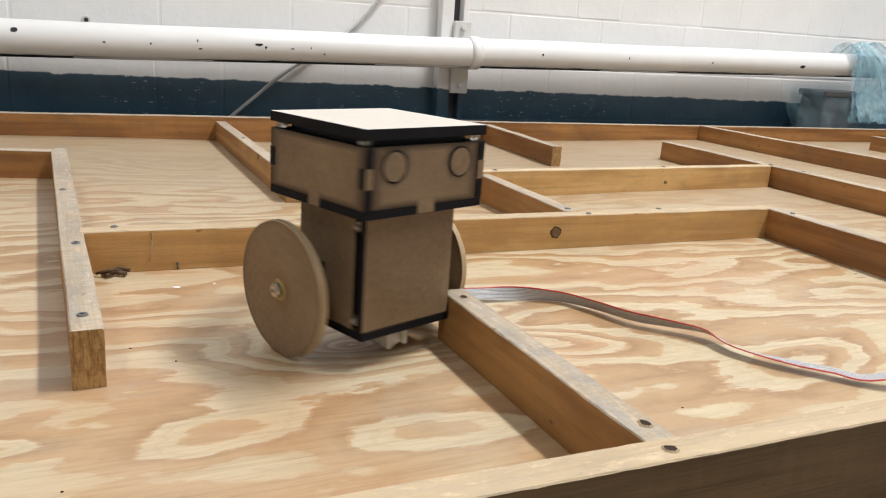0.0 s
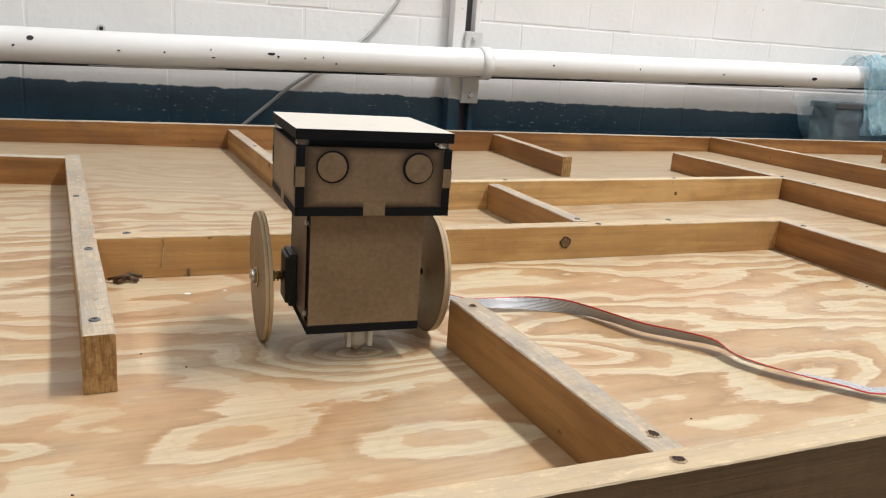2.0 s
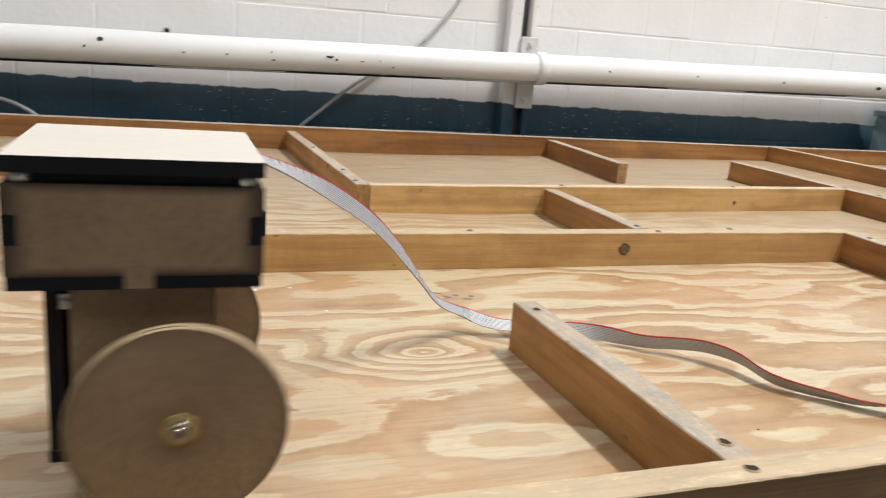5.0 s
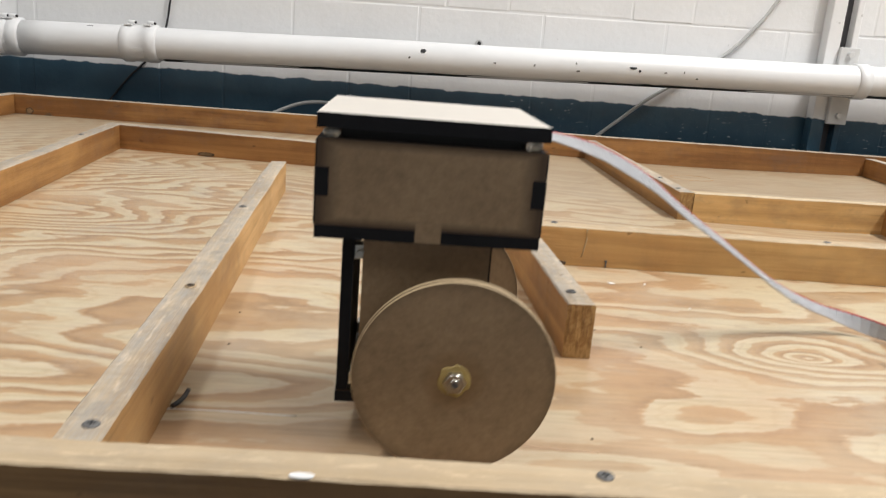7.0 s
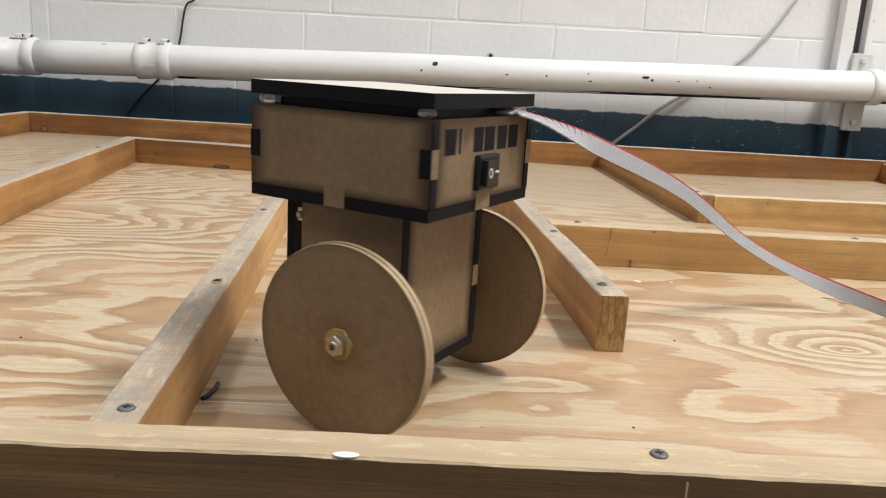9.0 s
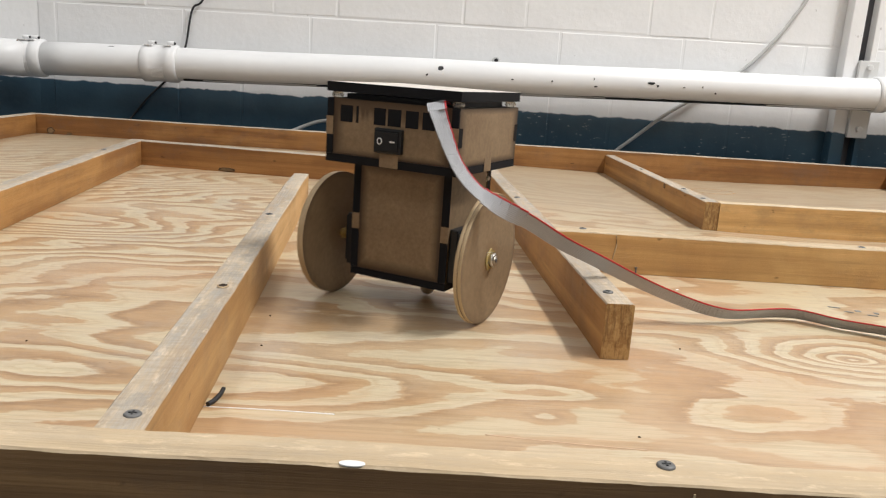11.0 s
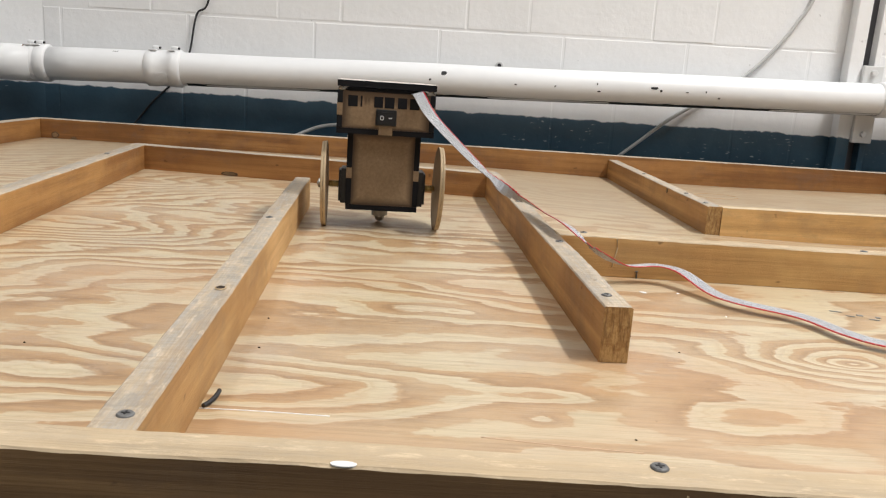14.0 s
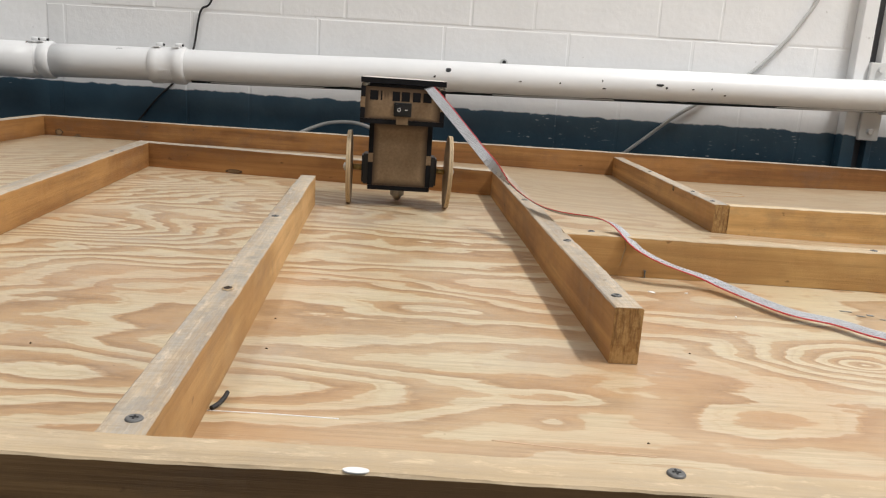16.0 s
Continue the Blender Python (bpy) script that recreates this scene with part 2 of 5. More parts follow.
def end_grain():
    """Sawn batten end: orange, with rings, upright saw lines and dark torn pores."""
    m, nt, bs = nodes_of("end_grain")
    co = mapped(nt, (1, 1, 1), random=3.0)
    rings = texture(nt, "ShaderNodeTexNoise", 45.0, co, 5, 0.7)
    ring = math_node(nt, "PINGPONG", math_node(nt, "MULTIPLY", rings.outputs[0], 5.0), 0.5)
    col = ramp(nt, ring, [(0.05, (0.52, 0.33, 0.135)), (0.5, (0.36, 0.20, 0.070))])
    kerf = texture(nt, "ShaderNodeTexNoise", 1.0, mapped(nt, (300, 420, 60), random=7.0), 4, 0.7)
    col = mix(nt, ramp(nt, kerf.outputs[0], [(0.48, (0, 0, 0)), (0.62, (0.65, 0.65, 0.65))]), col, (0.17, 0.085, 0.03))
    link(nt, col, bs.inputs["Base Color"])
    bs.inputs["Roughness"].default_value = 0.8
    bump(nt, bs, math_node(nt, "ADD", rings.outputs[0], kerf.outputs[0]), 0.8, 0.0014)
    return m


def mdf(name, thin="", eyes=(), licks=False, rim=0.0):
    """Brown hardboard: fine fibres, light flecks; laser-cut sheets are sooty along their cut edges (thin: the sheet's thin axis), round cut eyes and above cut lettering."""
    m, nt, bs = nodes_of(name)
    co = mapped(nt, random=2.0)
    fibre = texture(nt, "ShaderNodeTexNoise", 260.0, co, 5, 0.7)
    cloud = texture(nt, "ShaderNodeTexNoise", 24.0, co, 4, 0.6)
    f = math_node(nt, "ADD", math_node(nt, "MULTIPLY", fibre.outputs[0], 0.55), math_node(nt, "MULTIPLY", cloud.outputs[0], 0.45))
    col = ramp(nt, f, [(0.32, (0.175, 0.115, 0.064)), (0.68, (0.315, 0.222, 0.132))])
    fleck = texture(nt, "ShaderNodeTexVoronoi", 330.0, co)
    col = mix(nt, ramp(nt, fleck.outputs["Distance"], [(0.10, (0.32, 0.32, 0.32)), (0.2, (0, 0, 0))]), col, (0.5, 0.38, 0.26))
    scuff = texture(nt, "ShaderNodeTexNoise", 1.0, mapped(nt, (50, 50, 320), random=6.0, turn=(0.4, 0.3, 0.5)), 3, 0.6)
    col = mix(nt, ramp(nt, scuff.outputs[0], [(0.70, (0, 0, 0)), (0.78, (0.3, 0.3, 0.3))]), col, (0.5, 0.40, 0.29))
    if thin:
        tc = nt.nodes.new("ShaderNodeTexCoord")
        sep = nt.nodes.new("ShaderNodeSeparateXYZ")
        link(nt, tc.outputs["Generated"], sep.inputs[0])
        margin = None
        for axis in "XYZ".replace(thin, ""):
            d = math_node(nt, "MINIMUM", sep.outputs[axis], math_node(nt, "SUBTRACT", 1.0, sep.outputs[axis]))
            margin = d if margin is None else math_node(nt, "MINIMUM", margin, d)
        soot = math_node(nt, "SUBTRACT", margin, math_node(nt, "MULTIPLY", cloud.outputs[0], 0.035))
        col = mix(nt, ramp(nt, soot, [(0.0, (0.95, 0.95, 0.95)), (0.025, (0.66, 0.66, 0.66)), (0.095, (0, 0, 0))]), col, (0.055, 0.032, 0.017))
    place = nt.nodes.new("ShaderNodeTexCoord").outputs["Object"]
    if rim:
        flat = nt.nodes.new("ShaderNodeVectorMath")
        flat.operation = "MULTIPLY"
        link(nt, place, flat.inputs[0])
        flat.inputs[1].default_value = (0, 1 / rim, 1 / rim)
        out = nt.nodes.new("ShaderNodeVectorMath")
        out.operation = "LENGTH"
        link(nt, flat.outputs[0], out.inputs[0])
        away = math_node(nt, "MULTIPLY_ADD", cloud.outputs[0], 0.05, math_node(nt, "MULTIPLY", out.outputs["Value"], 0.9))
        col = mix(nt, ramp(nt, away, [(0.82, (0, 0, 0)), (0.90, (0.30, 0.30, 0.30)), (0.925, (0.75, 0.75, 0.75))]), col, (0.07, 0.042, 0.022))
        col = mix(nt, ramp(nt, away, [(0.20, (0.45, 0.45, 0.45)), (0.29, (0.2, 0.2, 0.2)), (0.31, (0, 0, 0))]), col, (0.21, 0.12, 0.05))
    for ex, ez in eyes:
        away = nt.nodes.new("ShaderNodeVectorMath")
        away.operation = "SUBTRACT"
        link(nt, place, away.inputs[0])
        away.inputs[1].default_value = (ex, HF, ez + 0.002)
        dist = nt.nodes.new("ShaderNodeVectorMath")
        dist.operation = "LENGTH"
        link(nt, away.outputs[0], dist.inputs[0])
        d = math_node(nt, "SUBTRACT", math_node(nt, "MULTIPLY", dist.outputs["Value"], 50.0), math_node(nt, "MULTIPLY", cloud.outputs[0], 0.10))
        col = mix(nt, ramp(nt, d, [(0.46, (0.75, 0.75, 0.75)), (0.62, (0.22, 0.22, 0.22)), (0.78, (0, 0, 0))]), col, (0.055, 0.032, 0.017))
    if licks:
        flame = texture(nt, "ShaderNodeTexNoise", 1.0, mapped(nt, (230, 1, 26)), 3, 0.6)
        up = nt.nodes.new("ShaderNodeSeparateXYZ")
        link(nt, place, up.inputs[0])
        high = math_node(nt, "MULTIPLY", math_node(nt, "SUBTRACT", up.outputs["Z"], 0.132), 80.0)
        col = mix(nt, ramp(nt, math_node(nt, "MULTIPLY", high, flame.outputs[0]), [(0.30, (0, 0, 0)), (0.62, (0.78, 0.78, 0.78))]), col, (0.065, 0.035, 0.016))
    link(nt, col, bs.inputs["Base Color"])
    bs.inputs["Roughness"].default_value = 0.48
    bump(nt, bs, fibre.outputs[0], 0.15, 0.0004)
    return m


M_PLY = plywood()
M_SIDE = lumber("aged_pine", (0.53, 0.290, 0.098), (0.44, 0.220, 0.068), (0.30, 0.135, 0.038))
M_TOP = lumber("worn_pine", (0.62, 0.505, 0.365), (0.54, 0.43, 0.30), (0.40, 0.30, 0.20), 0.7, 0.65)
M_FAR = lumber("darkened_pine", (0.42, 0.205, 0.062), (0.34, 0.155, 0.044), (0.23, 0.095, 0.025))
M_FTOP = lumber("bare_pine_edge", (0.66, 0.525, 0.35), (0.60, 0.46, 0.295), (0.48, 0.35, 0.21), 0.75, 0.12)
# front beam's face: grimy wood, its tone also darkened for the shade there
M_DIRTY_SHADE = lumber("grimy_shaded_pine", (0.31, 0.180, 0.074), (0.23, 0.127, 0.048), (0.12, 0.060, 0.022), 0.6)
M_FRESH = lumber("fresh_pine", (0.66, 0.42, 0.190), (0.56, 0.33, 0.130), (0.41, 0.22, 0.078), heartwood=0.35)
M_GOLD = lumber("golden_pine", (0.74, 0.485, 0.212), (0.65, 0.392, 0.150), (0.49, 0.27, 0.092), heartwood=0.5)
M_END = end_grain()
M_PIPE = plain("white_pipe_paint", (0.83, 0.835, 0.84), 0.38, 0, 0.05, 18, 0.0012)
M_STEEL = plain("white_steel_paint", (0.66, 0.66, 0.65), 0.45, 0, 0.06, 30, 0.0006)
M_SLOT = plain("grey_steel_shadow", (0.10, 0.10, 0.11), 0.5, 0.3, 0.15, 20)
M_CHIP = plain("bare_black_spot", (0.012, 0.012, 0.014), 0.6)
M_MDF = mdf("hardboard")
HF = 0.0685                    # how far the robot's face stands before its axle
M_FACE = mdf("hardboard_face", "Y", ((-0.0291, 0.1412), (0.0291, 0.1412)))
M_WHEEL = mdf("hardboard_wheel", rim=0.048)
M_BACK = mdf("hardboard_back", "Y", (), True)
M_PANEL = {a: mdf("hardboard_sheet_" + a.lower(), a) for a in "XYZ"}
M_LID = plain("pale_board", (0.69, 0.640, 0.575), 0.42, 0, 0.05, 120, 0.0002)
M_RIM = plain("pale_ply_edge", (0.50, 0.375, 0.225), 0.6, 0, 0.15, 150, 0.0003)
M_CHAR = plain("charred_edge", (0.0065, 0.007, 0.0095), 0.72, 0, 0.3, 200, 0.0003)
M_CHAR.node_tree.nodes["Principled BSDF"].inputs["Specular IOR Level"].default_value = 0.22
M_BLACK = plain("black_plastic", (0.008, 0.009, 0.011), 0.45, 0, 0.2, 90)
M_NYLON = plain("white_nylon", (0.66, 0.66, 0.62), 0.35, 0, 0.06, 80)
M_ZINC = plain("zinc_steel", (0.62, 0.60, 0.55), 0.28, 1.0, 0.12, 200)
M_BRASS = plain("brass", (0.55, 0.40, 0.16), 0.32, 1.0, 0.12, 200)
M_GLUE = plain("amber_glue", (0.42, 0.31, 0.12), 0.15, 0, 0.2, 160)
M_SCREW = plain("dark_screw", (0.15, 0.148, 0.145), 0.45, 0.25, 0.3, 300)
M_HOLE = plain("hole_dark", (0.035, 0.020, 0.010), 0.95)
M_KNOT = plain("knot", (0.085, 0.047, 0.022), 0.7, 0, 0.5, 200, 0.0006)
M_WIRE = plain("grey_cable", (0.50, 0.50, 0.49), 0.5, 0, 0.08, 60)
M_WIREB = plain("black_cable", (0.02, 0.02, 0.022), 0.5)
M_RIB = plain("ribbon_grey", (0.27, 0.275, 0.29), 0.4, 0, 0.06, 200)
M_RIBL = plain("ribbon_light_grey", (0.60, 0.61, 0.64), 0.38, 0, 0.05, 200)
M_RED = plain("ribbon_red", (0.55, 0.03, 0.035), 0.4, 0, 0.1, 200)
M_FLOOR = plain("painted_concrete", (0.075, 0.085, 0.095), 0.55, 0, 0.3, 12, 0.001)
M_CEIL = plain("shell_grey", (0.36, 0.355, 0.345), 0.8, 0, 0.05, 6)
M_MARK = plain("switch_mark", (0.75, 0.75, 0.75), 0.5)
M_INK = plain("faded_ink", (0.24, 0.25, 0.24), 0.7)
M_PENCIL = plain("reddish_scratch", (0.62, 0.44, 0.30), 0.7)
M_RUST = plain("rust", (0.30, 0.19, 0.11), 0.8, 0, 0.4, 60)
M_CHIPW = plain("white_chip", (0.85, 0.84, 0.82), 0.5)


def clear_glue():
    m, nt, bs = nodes_of("clear_glue")
    bs.inputs["Base Color"].default_value = (0.85, 0.83, 0.76, 1)
    bs.inputs["Roughness"].default_value = 0.12
    bs.inputs["Transmission Weight"].default_value = 0.75
    return m


def film_blue(name, thin, thick):
    m, nt, bs = nodes_of(name)
    co = mapped(nt)
    n = texture(nt, "ShaderNodeTexNoise", 14.0, co, 5, 0.6)
    link(nt, ramp(nt, n.outputs[0], [(0.3, (0.16, 0.36, 0.46)), (0.7, (0.42, 0.62, 0.70))]), bs.inputs["Base Color"])
    bs.inputs["Roughness"].default_value = 0.18
    link(nt, ramp(nt, n.outputs[0], [(0.35, (thin, thin, thin)), (0.7, (thick, thick, thick))]), bs.inputs["Alpha"])
    return m


M_CLEAR = clear_glue()
M_FILM = film_blue("blue_film", 0.30, 0.75)
M_FILM_THIN = film_blue("thin_blue_film", 0.04, 0.20)

# ---- building helpers ----
def smoothstep(a, b, x):
    k = min(1.0, max(0.0, (x - a) / (b - a)))
    return k * k * (3 - 2 * k)


def sag(x, y):
    """The old ply sheet dips a little in the middle and rises at its far side."""
    dip = -0.009 * math.exp(-(((x - 0.68) / 0.33) ** 2)) * smoothstep(0.9, 1.15, y)
    return dip + 0.006 * smoothstep(1.2, 1.75, x) * smoothstep(0.6, 1.0, y)


def box(bm, x0, x1, y0, y1, z0, z1, mat=0, bevel=0.0):
    """A box, its edges bevelled; returns its faces."""
    vs = [bm.verts.new((x, y, z)) for z in (z0, z1) for y in (y0, y1) for x in (x0, x1)]
    quads = ((0, 2, 3, 1), (4, 5, 7, 6), (0, 1, 5, 4), (2, 6, 7, 3), (0, 4, 6, 2), (1, 3, 7, 5))
    faces = [bm.faces.new([vs[i] for i in q]) for q in quads]
    for f in faces:
        f.material_index = mat
    if bevel:
        edges = list({e for f in faces for e in f.edges})
        made = bmesh.ops.bevel(bm, geom=edges, offset=bevel, segments=2, affect="EDGES", profile=0.6)
        for f in made["faces"]:
            f.material_index = mat
    return faces


def disc(bm, centre, axis, r, depth, n=48, mats=(0, 0, 0), bevel=0.0):
    """A cylinder about an axis ('x', 'y' or 'z'); mats: side, far cap, near cap."""
    cx, cy, cz = centre
    rings = []
    levels = [(-0.5, r - bevel), (-0.5 + bevel / depth, r), (0.5 - bevel / depth, r), (0.5, r - bevel)] if bevel else [(-0.5, r), (0.5, r)]
    for k, rad in levels:
        ring = []
        for i in range(n):
            a = 2 * math.pi * i / n
            u, v, w = rad * math.cos(a), rad * math.sin(a), k * depth
            p = {"x": (w, u, v), "y": (u, w, v), "z": (u, v, w)}[axis]
            ring.append(bm.verts.new((cx + p[0], cy + p[1], cz + p[2])))
        rings.append(ring)
    for a, b in zip(rings, rings[1:]):
        for i in range(n):
            f = bm.faces.new((a[i], a[(i + 1) % n], b[(i + 1) % n], b[i]))
            f.material_index, f.smooth = mats[0], True
    bm.faces.new(rings[0]).material_index = mats[1]
    bm.faces.new(rings[-1]).material_index = mats[2]


def mesh_of(bm, mats, name):
    bmesh.ops.recalc_face_normals(bm, faces=bm.faces)
    me = bpy.data.meshes.new(name)
    bm.to_mesh(me)
    bm.free()
    for m in mats if isinstance(mats, (list, tuple)) else [mats]:
        me.materials.append(m)
    return me


def part(name, bm, mats, parent, label=""):
    """Links a bmesh as one mesh object under a thing or part."""
    ob = new(name, mesh_of(bm, mats, name))
    ob.parent = parent
    return tagged(ob, label)


def thing(name, bm, mats, label, category, m=None, group="", kind=""):
    ob = new(name, mesh_of(bm, mats, name) if bm is not None else None)
    if m is not None:
        ob.matrix_world = m
    return tagged(ob, label, category, group, kind)


def tube(bm, points, r, n=10, mat=0, caps=True):
    """A round tube along points."""
    rings, up = [], Vector((0, 0, 1))
    pts = [Vector(p) for p in points]
    for i, p in enumerate(pts):
        d = (pts[min(i + 1, len(pts) - 1)] - pts[max(i - 1, 0)]).normalized()
        side = d.cross(up)
        side = side.normalized() if side.length > 1e-4 else Vector((1, 0, 0))
        top = side.cross(d)
        rad = r[i] if isinstance(r, (list, tuple)) else r
        rings.append([bm.verts.new(p + rad * (math.cos(a) * side + math.sin(a) * top)) for a in (2 * math.pi * k / n for k in range(n))])
    for a, b in zip(rings, rings[1:]):
        for k in range(n):
            f = bm.faces.new((a[k], a[(k + 1) % n], b[(k + 1) % n], b[k]))
            f.material_index, f.smooth = mat, True
    if caps:
        for ring in (rings[0], rings[-1]):
            bm.faces.new(ring).material_index = mat


def curve_points(ctrl, step=None, per=10):
    """Catmull-Rom through the points; with step, at equal lengths along it."""
    c = [Vector(p) for p in ctrl]
    c = [2 * c[0] - c[1]] + c + [2 * c[-1] - c[-2]]
    out = []
    for a, b, d, e in zip(c, c[1:], c[2:], c[3:]):
        for k in range(per):
            t = k / per
            out.append(0.5 * (2 * b + (d - a) * t + (2 * a - 5 * b + 4 * d - e) * t * t + (3 * b - a - 3 * d + e) * t ** 3))
    out.append(c[-2])
    if not step:
        return out
    even, left = [out[0]], step
    for a, b in zip(out, out[1:]):
        seg, at = (b - a).length, 0.0
        while seg - at >= left:
            at += left
            even.append(a + (b - a) * (at / seg))
            left = step
        left -= seg - at
    return even


# ---- the shell: floor, walls, ceiling ----
FLOOR_Z, WALL_Y, SLOPE = -0.052, 1.932, 0.0115

bm = bmesh.new()
box(bm, -3.2, 4.2, -3.4, WALL_Y + 0.3, FLOOR_Z - 0.08, FLOOR_Z)
thing("floor", bm, M_FLOOR, "worn dark grey-blue painted concrete floor", "floor", kind="structure")
# unseen ceiling and side walls, their grey lowered to cut bounced light
bm = bmesh.new()
box(bm, -3.2, 4.2, -3.4, WALL_Y + 0.3, CEIL, CEIL + 0.1)
thing("ceiling", bm, M_CEIL, "plain grey ceiling, unseen, closing the room", "ceiling", kind="structure")
for name, b in (("wall_south", (-3.2, 4.2, -3.52, -3.4)), ("wall_east", (4.2, 4.32, -3.52, WALL_Y + 0.3)), ("wall_west", (-3.32, -3.2, -3.52, WALL_Y + 0.3))):
    bm = bmesh.new()
    box(bm, *b, FLOOR_Z, CEIL)
    thing(name, bm, M_CEIL, "plain grey wall, unseen, closing the room", "wall", kind="structure")


def wall_paint():
    """White masonry paint above, blue gloss below a ragged brushed line; old white drips show through the blue."""
    m, nt, bs = nodes_of("two_tone_wall_paint")
    geo = nt.nodes.new("ShaderNodeNewGeometry")
    pos = geo.outputs["Position"]
    sep = nt.nodes.new("ShaderNodeSeparateXYZ")
    link(nt, pos, sep.inputs[0])
    ragged = texture(nt, "ShaderNodeTexNoise", 26.0, pos, 6, 0.65)
    edge = math_node(nt, "ADD", sep.outputs["Z"], math_node(nt, "MULTIPLY", math_node(nt, "SUBTRACT", ragged.outputs[0], 0.5), 0.018))
    is_white = ramp(nt, math_node(nt, "MULTIPLY", edge, 4.0), [(0.396, (0, 0, 0)), (0.404, (1, 1, 1))])
    grit = texture(nt, "ShaderNodeTexNoise", 60.0, pos, 6, 0.6)
    wave = texture(nt, "ShaderNodeTexNoise", 8.0, pos, 4)
    white = ramp(nt, wave.outputs[0], [(0.3, (0.83, 0.83, 0.83)), (0.7, (0.88, 0.88, 0.88))])
    pit = texture(nt, "ShaderNodeTexNoise", 75.0, pos, 2, 0.4)
    white = mix(nt, ramp(nt, pit.outputs[0], [(0.75, (0, 0, 0)), (0.78, (0.6, 0.6, 0.6))]), white, (0.50, 0.49, 0.48))
    blue = ramp(nt, wave.outputs[0], [(0.3, (0.028, 0.072, 0.112)), (0.7, (0.050, 0.108, 0.155))])
    mp = nt.nodes.new("ShaderNodeMapping")
    mp.inputs["Scale"].default_value = (52, 90, 250)
    link(nt, pos, mp.inputs["Vector"])
    flake = texture(nt, "ShaderNodeTexNoise", 1.0, mp.outputs[0], 2, 0.5)
    patch = texture(nt, "ShaderNodeTexNoise", 2.3, pos, 1)
    chip = math_node(nt, "MULTIPLY", ramp(nt, flake.outputs[0], [(0.67, (0, 0, 0)), (0.70, (1, 1, 1))]), ramp(nt, patch.outputs[0], [(0.50, (0, 0, 0)), (0.58, (1, 1, 1))]))
    blue = mix(nt, chip, blue, (0.62, 0.66, 0.68))
    link(nt, mix(nt, is_white, blue, white), bs.inputs["Base Color"])
    link(nt, ramp(nt, is_white, [(0, (0.30, 0.30, 0.30)), (1, (0.5, 0.5, 0.5))]), bs.inputs["Roughness"])
    bump(nt, bs, math_node(nt, "ADD", grit.outputs[0], math_node(nt, "MULTIPLY", wave.outputs[0], 1.5)), 0.42, 0.0022)
    return m


M_WALL = wall_paint()
wall = new("wall_north")
tagged(wall, "painted block wall, white above and dark blue below", "wall", kind="structure")
wall.matrix_world = pose(0, WALL_Y, 0, 0, -math.degrees(math.atan(SLOPE)), 0)
bm = bmesh.new()
box(bm, -0.742, 4.3, 0.0013, 0.14, -0.12, CEIL + 0.1)
part("mortar", bm, M_WALL, wall)


def wall_block(length, height, seed):
    """A rounded concrete block face with a dented, paint-filled edge."""
    rnd = random.Random(seed)
    bm = bmesh.new()
    box(bm, 0.0011, length - 0.0011, 0.0, 0.03, 0.0011, height - 0.0011, 0, 0.0030)
    for v in bm.verts:
        v.co.x += rnd.uniform(-0.0009, 0.0009)
        v.co.z += rnd.uniform(-0.0009, 0.0009)
        v.co.y += rnd.uniform(0, 0.0007)
    return mesh_of(bm, M_WALL, "block")


BL, BH, LINE = 0.2785, 0.131, 0.2765
full_blocks = [wall_block(BL, BH, k) for k in range(3)]
half_blocks = [wall_block(BL / 2, BH, 10 + k) for k in range(3)]
corner_block = wall_block(0.04, BH, 30)
pick = random.Random(4)


def lay(x, z, kind):
    ob = new("block", pick.choice(kind))
    ob.parent = wall
    ob.location = (x, pick.uniform(-0.0006, 0.0004), z)


for course in range(-3, 4):
    z = LINE + course * BH
    if course % 2 == 0:
        x, k = -0.223 - 0.4178, 0
        if course % 4 == 2:
            x -= 0.21
        while x < 3.3:
            if x > -0.75:
                lay(x, z, half_blocks if k % 2 == 0 else full_blocks)
            x += BL / 2 if k % 2 == 0 else BL
            k += 1
    else:
        x = -0.699 + (0.139 if course == -3 else 0.0)
        if course == -1:
            ob = new("block", corner_block)
            ob.parent, ob.location = wall, (-0.7395, 0, z)
        while x < 3.3:
            lay(x, z, full_blocks)
            x += BL

# the wall turns a little towards the room beyond the corner joint
west = new("wall_return")
tagged(west, "painted block wall past a cracked corner joint", "wall", kind="structure")
west.matrix_world = pose(-0.744, WALL_Y + 0.001, 0, 0, -0.66, 14)
bm = bmesh.new()
box(bm, -2.6, 0.006, 0.0, 0.14, -0.1, CEIL + 0.1)
part("plaster", bm, M_WALL, west)

# ---- the pipe along the wall ----
PIPE_R, PIPE_Y = 0.0348, 1.862


def pipe_z(x):
    return 0.1625 + 0.0247 * x


pipe = new("wall_pipe")
tagged(pipe, "white painted drain pipe with couplings, chipped to black", "pipe")
bm = bmesh.new()
n = 60
pts = [(-0.705 + (3.4 + 0.705) * k / n, PIPE_Y, pipe_z(-0.705 + (3.4 + 0.705) * k / n) + 0.0008 * math.sin(k * 0.7)) for k in range(n + 1)]
tube(bm, pts, PIPE_R, 40)
part("run", bm, M_PIPE, pipe)
bm = bmesh.new()
tube(bm, [(-0.73, PIPE_Y - 0.003, 0.1435), (-0.80, PIPE_Y - 0.014, 0.1425), (-1.0, PIPE_Y - 0.06, 0.141), (-1.6, PIPE_Y - 0.21, 0.139)], PIPE_R * 1.09, 40)
part("return_run", bm, M_PIPE, pipe)
